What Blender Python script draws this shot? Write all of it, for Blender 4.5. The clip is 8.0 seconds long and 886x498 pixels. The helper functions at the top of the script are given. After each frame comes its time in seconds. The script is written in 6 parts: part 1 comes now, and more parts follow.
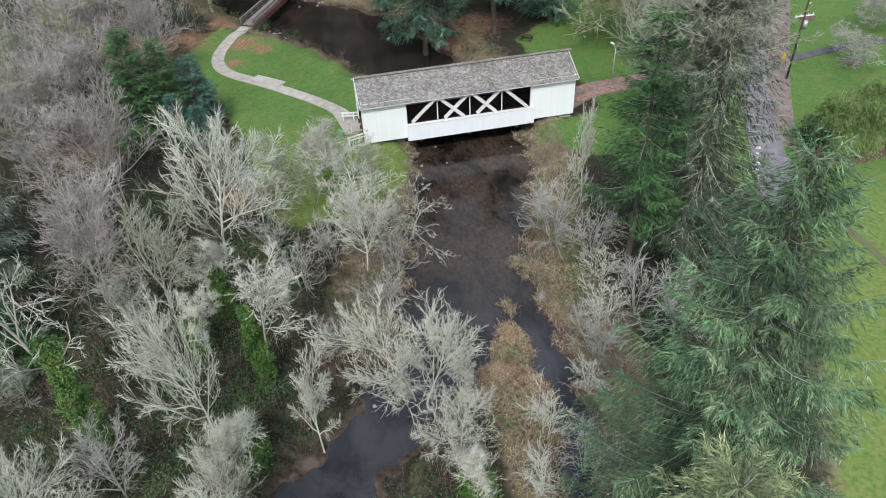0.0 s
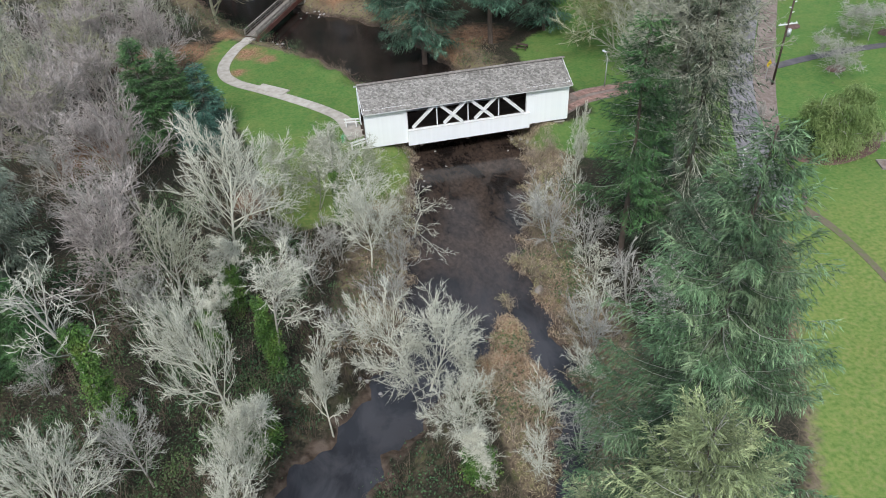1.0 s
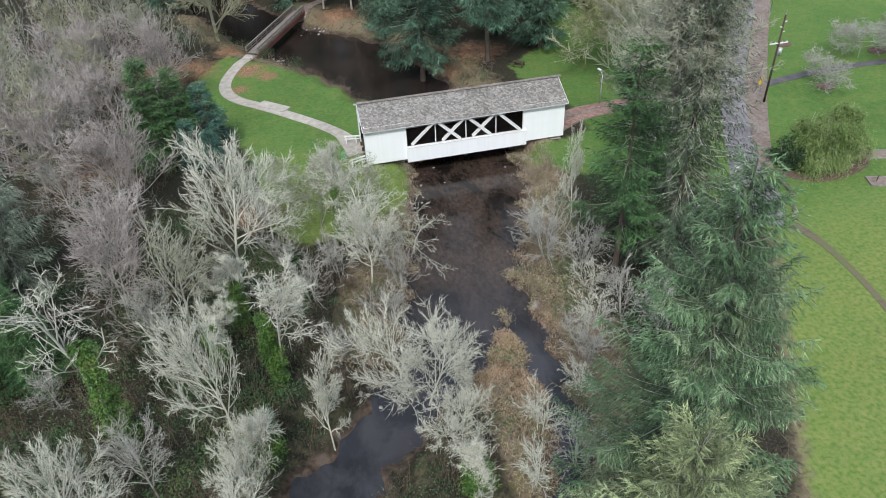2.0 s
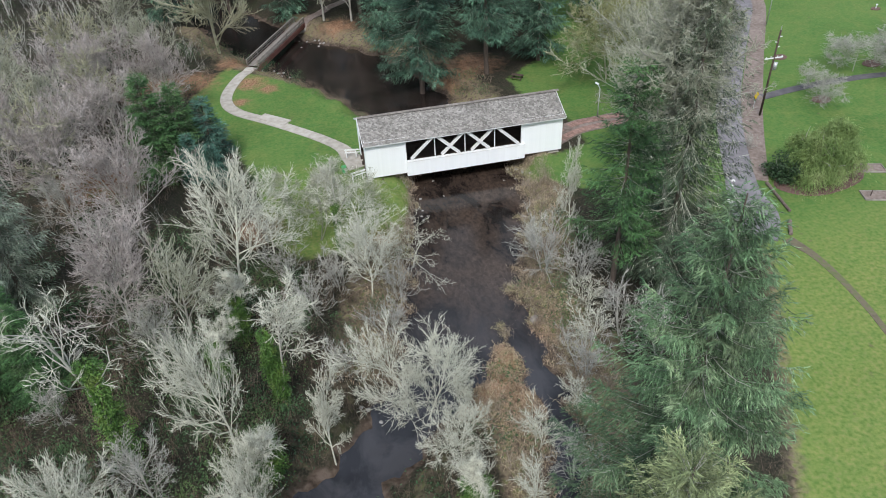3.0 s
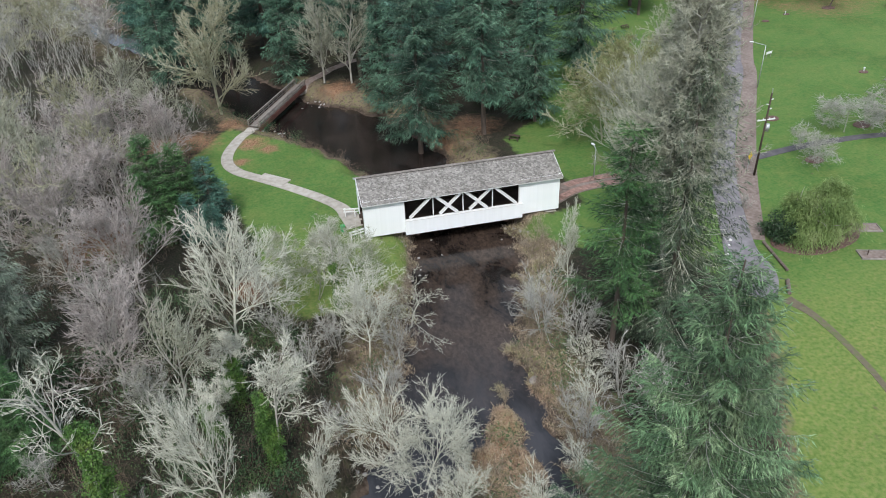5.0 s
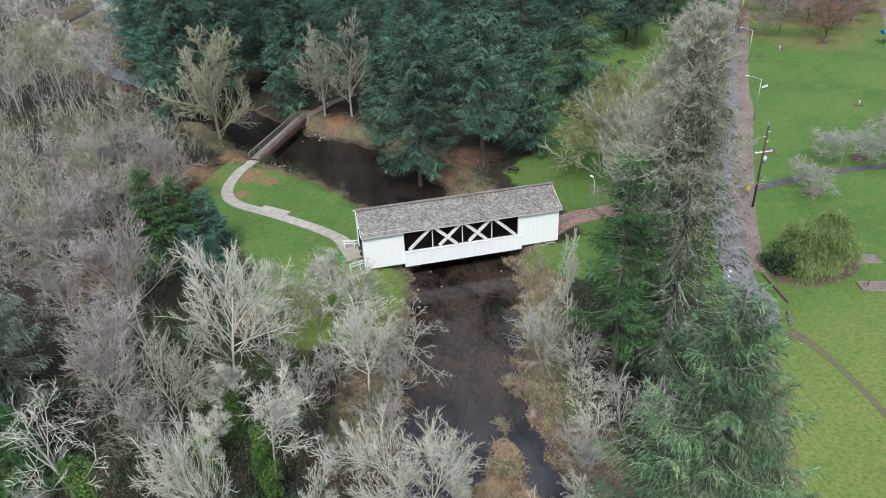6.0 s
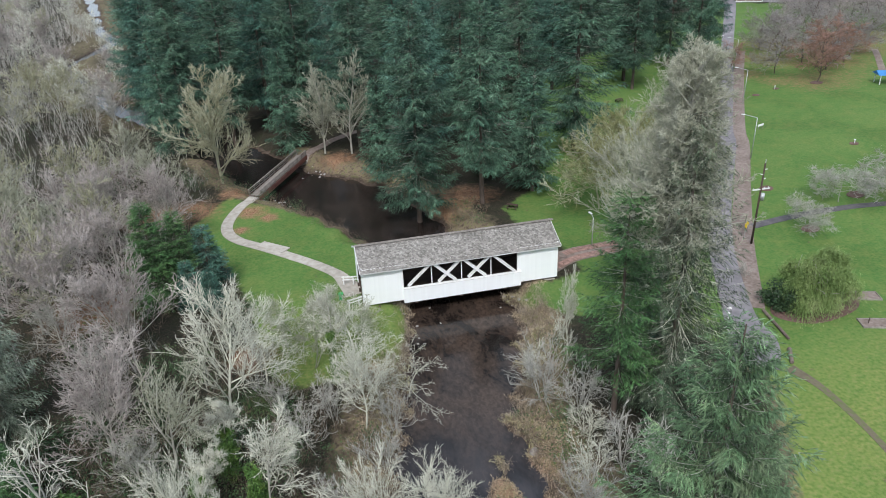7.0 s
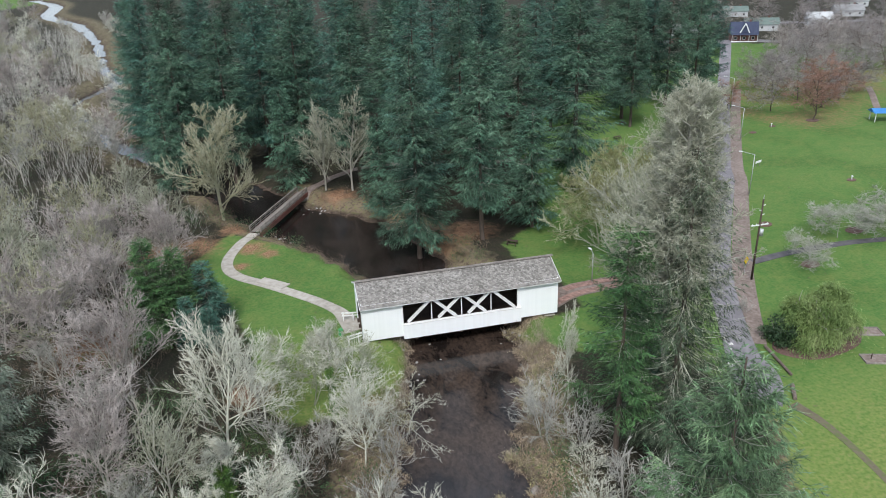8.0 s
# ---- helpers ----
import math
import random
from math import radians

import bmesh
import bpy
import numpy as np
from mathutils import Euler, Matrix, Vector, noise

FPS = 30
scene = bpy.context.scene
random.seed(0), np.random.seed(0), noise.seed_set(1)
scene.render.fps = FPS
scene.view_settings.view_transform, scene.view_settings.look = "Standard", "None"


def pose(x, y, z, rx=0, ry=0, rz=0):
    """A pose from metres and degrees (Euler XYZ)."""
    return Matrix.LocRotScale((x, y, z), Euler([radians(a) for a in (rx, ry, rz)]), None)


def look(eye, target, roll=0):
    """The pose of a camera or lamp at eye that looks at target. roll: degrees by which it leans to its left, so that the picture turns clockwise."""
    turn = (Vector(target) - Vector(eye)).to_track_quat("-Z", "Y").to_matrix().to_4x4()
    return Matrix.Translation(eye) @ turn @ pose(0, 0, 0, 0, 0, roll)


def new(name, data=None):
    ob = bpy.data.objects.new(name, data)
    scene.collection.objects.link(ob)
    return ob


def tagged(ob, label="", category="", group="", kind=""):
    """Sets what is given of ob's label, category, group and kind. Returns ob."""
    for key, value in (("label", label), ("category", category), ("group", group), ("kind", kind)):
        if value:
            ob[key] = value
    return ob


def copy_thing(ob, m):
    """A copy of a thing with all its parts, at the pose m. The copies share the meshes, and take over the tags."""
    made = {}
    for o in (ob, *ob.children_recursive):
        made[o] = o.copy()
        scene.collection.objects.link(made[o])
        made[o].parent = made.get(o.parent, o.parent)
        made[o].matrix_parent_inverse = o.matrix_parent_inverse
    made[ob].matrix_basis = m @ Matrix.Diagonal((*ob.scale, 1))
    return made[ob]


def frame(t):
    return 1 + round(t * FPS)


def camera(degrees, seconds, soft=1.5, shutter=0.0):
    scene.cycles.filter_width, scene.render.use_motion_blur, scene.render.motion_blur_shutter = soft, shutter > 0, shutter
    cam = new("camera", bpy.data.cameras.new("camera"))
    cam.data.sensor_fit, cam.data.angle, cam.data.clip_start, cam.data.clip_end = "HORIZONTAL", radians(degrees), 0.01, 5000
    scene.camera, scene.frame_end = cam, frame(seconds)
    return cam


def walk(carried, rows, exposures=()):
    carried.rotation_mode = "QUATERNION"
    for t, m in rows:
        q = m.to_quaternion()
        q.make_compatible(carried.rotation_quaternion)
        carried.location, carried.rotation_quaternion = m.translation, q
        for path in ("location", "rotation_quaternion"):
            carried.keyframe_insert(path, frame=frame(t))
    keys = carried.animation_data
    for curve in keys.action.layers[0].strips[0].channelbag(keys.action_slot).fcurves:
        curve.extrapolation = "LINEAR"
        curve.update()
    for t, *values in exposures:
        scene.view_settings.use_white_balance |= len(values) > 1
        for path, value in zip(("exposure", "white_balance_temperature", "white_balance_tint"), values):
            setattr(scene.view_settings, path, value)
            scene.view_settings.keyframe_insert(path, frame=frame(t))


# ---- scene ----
cam = camera(63.9, 8.0, soft=1.0)
PATH = [
    (0, (-5.632, -75.805, 44.539), (-5.337, -74.28, 43.279), -2.9),
    (0.5, (-6.23, -77.592, 44.909), (-5.929, -76.057, 43.662), -3.1),
    (1, (-6.744, -79.044, 45.498), (-6.435, -77.502, 44.263), -3.0),
    (1.5, (-7.0, -79.713, 46.126), (-6.683, -78.16, 44.907), -2.9),
    (3, (-7.018, -79.962, 48.298), (-6.692, -78.397, 47.096), -2.8),
    (3.5, (-7.002, -79.874, 48.527), (-6.67, -78.293, 47.348), -2.7),
    (4, (-7.0, -79.81, 48.596), (-6.659, -78.206, 47.451), -2.7),
    (4.5, (-6.952, -79.724, 48.604), (-6.603, -78.097, 47.495), -2.6),
    (6, (-6.947, -79.679, 48.439), (-6.575, -77.985, 47.445), -2.5),
    (6.5, (-6.93, -79.671, 48.392), (-6.55, -77.953, 47.441), -2.4),
    (7, (-6.928, -79.701, 48.318), (-6.539, -77.959, 47.415), -2.3),
    (7.5, (-6.908, -79.753, 48.228), (-6.513, -77.989, 47.373), -2.3),
    (8, (-6.916, -79.838, 48.193), (-6.514, -78.053, 47.384), -2.3),
]
walk(cam, [(t, look(eye, target, roll)) for t, eye, target, roll in PATH])

# ---- light: a bright overcast winter day ----
world = bpy.data.worlds.new("overcast_sky")
scene.world = world
world.use_nodes = True
wt = world.node_tree
sky = wt.nodes.new("ShaderNodeTexSky")
sky.sky_type = "NISHITA"
sky.sun_disc = False
sky.sun_elevation, sky.sun_rotation = radians(52), radians(202)
sky.dust_density, sky.ozone_density, sky.air_density = 1.5, 1.5, 1.0
veil = wt.nodes.new("ShaderNodeMix")
veil.data_type = "RGBA"
veil.inputs[0].default_value = 0.7
veil.inputs[7].default_value = (5.5, 6.2, 7.1, 1)
wt.links.new(sky.outputs[0], veil.inputs[6])
wt.links.new(veil.outputs[2], wt.nodes["Background"].inputs[0])
wt.nodes["Background"].inputs[1].default_value = 0.194
sun = new("sun", bpy.data.lights.new("sun", "SUN"))
sun.data.energy, sun.data.angle, sun.data.color = 2.9, radians(11), (1.0, 0.98, 0.95)
sun.matrix_world = look((0, 0, 100), (25, 62, 15))
scene.view_settings.exposure = 0.0


# ---- materials ----
def material(name, colours, scale=1.0, rough=0.85, bump=0.0, bump_scale=None, island=0.0, spec=0.3, per_object=0.0, metal=0.0, stretch=(1, 1, 1), detail=6.0, tree=0.0, tone=False):
    """Noise between two or three colours at two scales, with an even change of value per piece or per object."""
    m = bpy.data.materials.new(name)
    m.use_nodes = True
    n, l = m.node_tree.nodes, m.node_tree.links
    shader = n["Principled BSDF"]
    shader.inputs["Roughness"].default_value = rough
    shader.inputs["Metallic"].default_value = metal
    shader.inputs["Specular IOR Level"].default_value = spec
    place = n.new("ShaderNodeNewGeometry") if per_object < 0 else n.new("ShaderNodeTexCoord")
    mapping = n.new("ShaderNodeMapping")
    mapping.inputs["Scale"].default_value = stretch
    l.new(place.outputs["Position" if per_object < 0 else "Object"], mapping.inputs[0])
    fine = n.new("ShaderNodeTexNoise")
    fine.inputs["Scale"].default_value, fine.inputs["Detail"].default_value = scale, detail
    coarse = n.new("ShaderNodeTexNoise")
    coarse.inputs["Scale"].default_value, coarse.inputs["Detail"].default_value = scale * 0.13, 3.0
    l.new(mapping.outputs[0], fine.inputs["Vector"])
    l.new(mapping.outputs[0], coarse.inputs["Vector"])
    both = n.new("ShaderNodeMath")
    both.operation = "MULTIPLY_ADD"
    both.inputs[1].default_value, both.inputs[2].default_value = 0.55, 0.0
    l.new(fine.outputs[0], both.inputs[0])
    add = n.new("ShaderNodeMath")
    add.operation = "MULTIPLY_ADD"
    add.inputs[1].default_value = 0.45
    l.new(coarse.outputs[0], add.inputs[0])
    l.new(both.outputs[0], add.inputs[2])
    ramp = n.new("ShaderNodeValToRGB")
    stops = ramp.color_ramp.elements
    while len(stops) < len(colours):
        stops.new(0.5)
    for k, c in enumerate(colours):
        stops[k].position = 0.36 + 0.28 * k / max(1, len(colours) - 1)
        stops[k].color = (*c, 1)
    l.new(add.outputs[0], ramp.inputs[0])
    out = ramp.outputs[0]
    if island or per_object > 0:
        hsv = n.new("ShaderNodeHueSaturation")
        vary = n.new("ShaderNodeMapRange")
        spread = island or per_object
        vary.inputs["To Min"].default_value, vary.inputs["To Max"].default_value = 1 - spread, 1 + spread
        if island:
            l.new(n.new("ShaderNodeNewGeometry").outputs["Random Per Island"], vary.inputs[0])
        else:
            l.new(n.new("ShaderNodeObjectInfo").outputs["Random"], vary.inputs[0])
        l.new(vary.outputs[0], hsv.inputs["Value"])
        l.new(out, hsv.inputs["Color"])
        out = hsv.outputs[0]
    if tree:
        own = n.new("ShaderNodeHueSaturation")
        who = n.new("ShaderNodeMapRange")
        who.inputs["To Min"].default_value, who.inputs["To Max"].default_value = 1 - tree, 1 + tree
        l.new(n.new("ShaderNodeObjectInfo").outputs["Random"], who.inputs[0])
        l.new(who.outputs[0], own.inputs["Value"])
        l.new(out, own.inputs["Color"])
        out = own.outputs[0]
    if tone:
        # random tone per bough, with crown shade put into the colour towards the trunk
        needle_tone = n.new("ShaderNodeAttribute")
        needle_tone.attribute_name = "tone"
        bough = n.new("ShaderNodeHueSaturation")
        l.new(needle_tone.outputs["Fac"], bough.inputs["Value"])
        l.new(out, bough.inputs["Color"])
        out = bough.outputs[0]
    l.new(out, shader.inputs["Base Color"])
    if bump:
        b = n.new("ShaderNodeBump")
        b.inputs["Strength"].default_value, b.inputs["Distance"].default_value = min(1, bump), 0.05 * bump
        rough_noise = n.new("ShaderNodeTexNoise")
        rough_noise.inputs["Scale"].default_value, rough_noise.inputs["Detail"].default_value = bump_scale or scale * 3, 4.0
        l.new(mapping.outputs[0], rough_noise.inputs["Vector"])
        l.new(rough_noise.outputs[0], b.inputs["Height"])
        l.new(b.outputs[0], shader.inputs["Normal"])
    return m


def ground_material():
    """Lawn, forest litter and dry bank grass, laid out by the plan's cover attributes."""
    m = bpy.data.materials.new("ground_cover")
    m.use_nodes = True
    n, l = m.node_tree.nodes, m.node_tree.links
    shader = n["Principled BSDF"]
    shader.inputs["Roughness"].default_value = 0.95
    shader.inputs["Specular IOR Level"].default_value = 0.1
    geo = n.new("ShaderNodeNewGeometry")

    def noise_ramp(scale, stops, detail=6.0, lo=0.35, hi=0.65):
        t = n.new("ShaderNodeTexNoise")
        t.inputs["Scale"].default_value, t.inputs["Detail"].default_value = scale, detail
        l.new(geo.outputs["Position"], t.inputs["Vector"])
        r = n.new("ShaderNodeValToRGB")
        while len(r.color_ramp.elements) < len(stops):
            r.color_ramp.elements.new(0.5)
        for k, c in enumerate(stops):
            r.color_ramp.elements[k].position = lo + (hi - lo) * k / (len(stops) - 1)
            r.color_ramp.elements[k].color = (*c, 1)
        l.new(t.outputs[0], r.inputs[0])
        return r.outputs[0], t.outputs[0]

    def mix(a, b, fac, kind="MIX"):
        x = n.new("ShaderNodeMix")
        x.data_type, x.blend_type = "RGBA", kind
        if isinstance(fac, float):
            x.inputs[0].default_value = fac
        else:
            l.new(fac, x.inputs[0])
        l.new(a, x.inputs[6])
        l.new(b, x.inputs[7])
        return x.outputs[2]

    def mask(name, sharp):
        a = n.new("ShaderNodeAttribute")
        a.attribute_name = name
        t = n.new("ShaderNodeTexNoise")
        t.inputs["Scale"].default_value, t.inputs["Detail"].default_value = 0.9, 5.0
        l.new(geo.outputs["Position"], t.inputs["Vector"])
        s = n.new("ShaderNodeMath")
        s.operation = "MULTIPLY_ADD"
        s.inputs[1].default_value = 0.9
        l.new(t.outputs[0], s.inputs[0])
        l.new(a.outputs["Fac"], s.inputs[2])
        r = n.new("ShaderNodeMapRange")
        r.inputs["From Min"].default_value, r.inputs["From Max"].default_value = 0.95 - sharp, 0.95 + sharp
        l.new(s.outputs[0], r.inputs[0])
        return r.outputs[0]

    lawn_a, _ = noise_ramp(0.07, [(0.022, 0.09, 0.022), (0.038, 0.128, 0.032), (0.072, 0.15, 0.042)], 5.0)
    lawn_b, _ = noise_ramp(3.0, [(0.026, 0.08, 0.018), (0.06, 0.148, 0.034), (0.105, 0.16, 0.05)])
    lawn = mix(lawn_a, lawn_b, 0.32)
    worn, _ = noise_ramp(1.4, [(0.14, 0.14, 0.05), (0.17, 0.175, 0.06)])
    _, bald = noise_ramp(0.3, [(0, 0, 0), (1, 1, 1)], 9.0)
    thin = n.new("ShaderNodeMapRange")
    thin.inputs["From Min"].default_value, thin.inputs["From Max"].default_value, thin.inputs["To Max"].default_value = 0.48, 0.7, 0.3
    l.new(bald, thin.inputs[0])
    lawn = mix(lawn, worn, thin.outputs[0])
    dry_a, _ = noise_ramp(2.4, [(0.14, 0.18, 0.045), (0.215, 0.25, 0.07), (0.28, 0.265, 0.1)], 8.0)
    lawn = mix(lawn, dry_a, mask("yellowed", 0.95))
    bare_a, _ = noise_ramp(2.5, [(0.09, 0.075, 0.05), (0.13, 0.11, 0.07)])
    _, spots = noise_ramp(0.8, [(0, 0, 0), (1, 1, 1)], 4.0)
    spot = n.new("ShaderNodeMapRange")
    spot.inputs["From Min"].default_value, spot.inputs["From Max"].default_value, spot.inputs["To Max"].default_value = 0.66, 0.74, 0.6
    l.new(spots, spot.inputs[0])
    lawn = mix(lawn, bare_a, spot.outputs[0])
    litter_a, _ = noise_ramp(0.35, [(0.018, 0.02, 0.014), (0.036, 0.033, 0.024), (0.03, 0.042, 0.02)])
    litter_b, _ = noise_ramp(5.0, [(0.01, 0.012, 0.008), (0.034, 0.031, 0.022), (0.085, 0.066, 0.05)])
    litter = mix(litter_a, litter_b, 0.5)
    rust_a, _ = noise_ramp(4.0, [(0.13, 0.07, 0.045), (0.25, 0.14, 0.085), (0.34, 0.21, 0.135)])
    tan_a, _ = noise_ramp(2.2, [(0.08, 0.062, 0.045), (0.19, 0.15, 0.105), (0.14, 0.145, 0.06)])
    mud_a, _ = noise_ramp(1.3, [(0.035, 0.026, 0.02), (0.075, 0.055, 0.042), (0.11, 0.085, 0.07)])
    c = mix(litter, tan_a, mask("dry_grass", 0.25))
    c = mix(c, lawn, mask("lawn", 0.18))
    c = mix(c, rust_a, mask("fallen_leaves", 0.3))
    c = mix(c, mud_a, mask("mud", 0.15))
    l.new(c, shader.inputs["Base Color"])
    b = n.new("ShaderNodeBump")
    b.inputs["Strength"].default_value, b.inputs["Distance"].default_value = 0.45, 0.1
    _, h = noise_ramp(9.0, [(0, 0, 0), (1, 1, 1)])
    l.new(h, b.inputs["Height"])
    l.new(b.outputs[0], shader.inputs["Normal"])
    return m


def water_material():
    m = bpy.data.materials.new("river_water")
    m.use_nodes = True
    n, l = m.node_tree.nodes, m.node_tree.links
    shader = n["Principled BSDF"]
    shader.inputs["Roughness"].default_value = 0.13
    shader.inputs["IOR"].default_value = 1.33
    geo = n.new("ShaderNodeNewGeometry")
    stretch = n.new("ShaderNodeMapping")
    stretch.inputs["Scale"].default_value = (1.0, 0.55, 1.0)
    l.new(geo.outputs["Position"], stretch.inputs[0])

    def patches(scale, detail, stops, rough=0.6):
        t = n.new("ShaderNodeTexNoise")
        t.inputs["Scale"].default_value, t.inputs["Detail"].default_value, t.inputs["Roughness"].default_value = scale, detail, rough
        t.inputs["Distortion"].default_value = 0.6
        l.new(stretch.outputs[0], t.inputs["Vector"])
        r = n.new("ShaderNodeValToRGB")
        for k, (p, c) in enumerate(stops):
            e = r.color_ramp.elements[k] if k < 2 else r.color_ramp.elements.new(p)
            e.position, e.color = p, (*c, 1)
        l.new(t.outputs[0], r.inputs[0])
        return r.outputs[0]

    def blend(a, b, fac, kind="MIX"):
        x = n.new("ShaderNodeMix")
        x.data_type, x.blend_type = "RGBA", kind
        if isinstance(fac, float):
            x.inputs[0].default_value = fac
        else:
            l.new(fac, x.inputs[0])
        l.new(a, x.inputs[6])
        l.new(b, x.inputs[7])
        return x.outputs[2]

    # silt and stones of the bed, seen through shallow water
    silt = patches(0.22, 9.0, ((0.4, (0.013, 0.0105, 0.0095)), (0.47, (0.036, 0.0265, 0.022)), (0.6, (0.06, 0.043, 0.034))), 0.66)
    stones = patches(2.6, 4.0, ((0.35, (0.55, 0.55, 0.55)), (0.7, (1.35, 1.3, 1.25))))
    bed = blend(silt, stones, 1.0, "MULTIPLY")
    sky_tint = patches(0.35, 6.0, ((0.4, (0.02, 0.021, 0.026)), (0.6, (0.046, 0.046, 0.053))))
    where = n.new("ShaderNodeSeparateXYZ")
    l.new(geo.outputs["Position"], where.inputs[0])
    # lower reach: reflected sky put into its colour; pool above the bridge is deeper
    low = n.new("ShaderNodeMapRange")
    low.inputs["From Min"].default_value, low.inputs["From Max"].default_value = -20.0, -36.0
    l.new(where.outputs["Y"], low.inputs[0])
    pool = n.new("ShaderNodeMapRange")
    pool.inputs["From Min"].default_value, pool.inputs["From Max"].default_value, pool.inputs["To Max"].default_value = 6.0, 16.0, 0.8
    l.new(where.outputs["Y"], pool.inputs[0])
    bed = blend(bed, sky_tint, low.outputs[0])
    murk = patches(0.3, 6.0, ((0.4, (0.009, 0.0075, 0.007)), (0.62, (0.026, 0.02, 0.018))))
    bed = blend(bed, murk, pool.outputs[0])
    l.new(bed, shader.inputs["Base Color"])
    w = n.new("ShaderNodeTexNoise")
    w.inputs["Scale"].default_value, w.inputs["Detail"].default_value = 1.6, 3.0
    l.new(geo.outputs["Position"], w.inputs["Vector"])
    b = n.new("ShaderNodeBump")
    b.inputs["Strength"].default_value, b.inputs["Distance"].default_value = 0.12, 0.05
    l.new(w.outputs[0], b.inputs["Height"])
    l.new(b.outputs[0], shader.inputs["Normal"])
    return m


def board_material(name, a, b):
    """Painted boards with weathering that runs down the boards."""
    return material(name, [a, b], 2.5, 0.6, 0.25, 9.0, per_object=0.015, stretch=(1, 1, 0.25))


GROUND, WATER = ground_material(), water_material()
WHITE = board_material("white_painted_boards", (0.875, 0.9, 0.915), (0.915, 0.93, 0.935))
WHITE_TRIM = material("white_painted_timber", [(0.68, 0.68, 0.68), (0.82, 0.82, 0.81)], 3.0, 0.6, 0.2)
SHINGLE = material("weathered_cedar_shingle", [(0.17, 0.158, 0.144), (0.23, 0.215, 0.198), (0.285, 0.27, 0.25)], 5.0, 0.95, 0.6, 14.0, island=0.36)
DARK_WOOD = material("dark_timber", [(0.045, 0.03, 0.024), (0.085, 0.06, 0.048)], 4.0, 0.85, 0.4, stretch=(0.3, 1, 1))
GREY_WOOD = material("weathered_grey_timber", [(0.16, 0.14, 0.125), (0.3, 0.27, 0.24)], 3.0, 0.9, 0.5, island=0.15)
RED_WOOD = material("red_brown_timber", [(0.13, 0.05, 0.04), (0.22, 0.1, 0.08)], 3.0, 0.85, 0.4, island=0.15)
LOG_WOOD = material("barkless_log", [(0.1, 0.075, 0.062), (0.2, 0.16, 0.135)], 3.0, 0.9, 0.6, stretch=(1, 1, 0.4))
CONCRETE = material("pale_concrete", [(0.26, 0.235, 0.205), (0.36, 0.33, 0.29), (0.43, 0.4, 0.36)], 1.2, 0.9, 0.3, 12.0, per_object=-1)
ASPHALT = material("worn_asphalt", [(0.125, 0.115, 0.125), (0.18, 0.168, 0.18), (0.25, 0.235, 0.248)], 0.8, 0.85, 0.4, 15.0, per_object=-1)
DARK_ASPHALT = material("dark_asphalt", [(0.055, 0.052, 0.058), (0.085, 0.08, 0.088), (0.12, 0.11, 0.118)], 0.8, 0.9, 0.3, 15.0, per_object=-1)
GRAVEL = material("brown_gravel_verge", [(0.13, 0.098, 0.084), (0.2, 0.157, 0.137), (0.27, 0.22, 0.195)], 2.0, 0.95, 0.6, 15.0, per_object=-1)
BRICK = material("red_brick_paver", [(0.24, 0.14, 0.115), (0.33, 0.215, 0.185)], 4.0, 0.9, 0.3, per_object=0.25)
MULCH = material("bark_mulch", [(0.09, 0.055, 0.045), (0.16, 0.1, 0.085)], 4.0, 0.95, 0.8, per_object=-1)
DIRT = material("trodden_dirt", [(0.1, 0.085, 0.06), (0.14, 0.12, 0.08), (0.1, 0.13, 0.045)], 1.5, 0.95, 0.4, per_object=-1)
STONE = material("pale_river_stone", [(0.15, 0.14, 0.13), (0.32, 0.31, 0.3)], 3.0, 0.8, 0.3, island=0.3)
WHITE_STONE = material("white_painted_stone", [(0.55, 0.54, 0.52), (0.72, 0.71, 0.69)], 3.0, 0.8, 0.3)
LICHEN_BARK = material("lichen_grey_bark", [(0.4, 0.4, 0.325), (0.55, 0.55, 0.46), (0.66, 0.655, 0.56)], 1.3, 0.95, 0.0, island=0.25)
GREY_BARK = material("grey_twig_bark", [(0.255, 0.25, 0.22), (0.37, 0.36, 0.325), (0.48, 0.465, 0.425)], 1.0, 0.95, 0.0, island=0.25)
ROSE_BARK = material("reddish_twig_bark", [(0.25, 0.216, 0.198), (0.35, 0.31, 0.288), (0.44, 0.398, 0.372)], 1.0, 0.95, 0.0, island=0.25)
RED_BARK = material("russet_twig_bark", [(0.2, 0.11, 0.085), (0.3, 0.18, 0.14), (0.36, 0.24, 0.2)], 1.0, 0.95, 0.0, island=0.22)
HAZE_BARK = material("neutral_grey_twigs", [(0.2, 0.178, 0.172), (0.28, 0.255, 0.25), (0.36, 0.335, 0.33)], 1.0, 0.95, 0.0, island=0.25)
LARCH_BARK = material("lichen_olive_twigs", [(0.225, 0.23, 0.165), (0.33, 0.335, 0.255), (0.44, 0.44, 0.355)], 1.0, 0.95, 0.0, island=0.25)
OLIVE_BARK = material("olive_moss_twigs", [(0.15, 0.155, 0.06), (0.27, 0.275, 0.14), (0.42, 0.42, 0.3)], 0.8, 0.95, 0.0, island=0.3)
MOSS_BARK = material("mossy_bark", [(0.2, 0.195, 0.12), (0.32, 0.315, 0.21), (0.42, 0.415, 0.32)], 1.0, 0.95, 0.0, island=0.25)
TRUNK_BARK = material("brown_furrowed_bark", [(0.06, 0.046, 0.037), (0.13, 0.1, 0.082)], 3.0, 0.95, 0.7, stretch=(1, 1, 0.2))
GREY_TRUNK = material("pale_grey_bark", [(0.27, 0.26, 0.225), (0.46, 0.445, 0.39)], 2.0, 0.95, 0.4, stretch=(1, 1, 0.3))
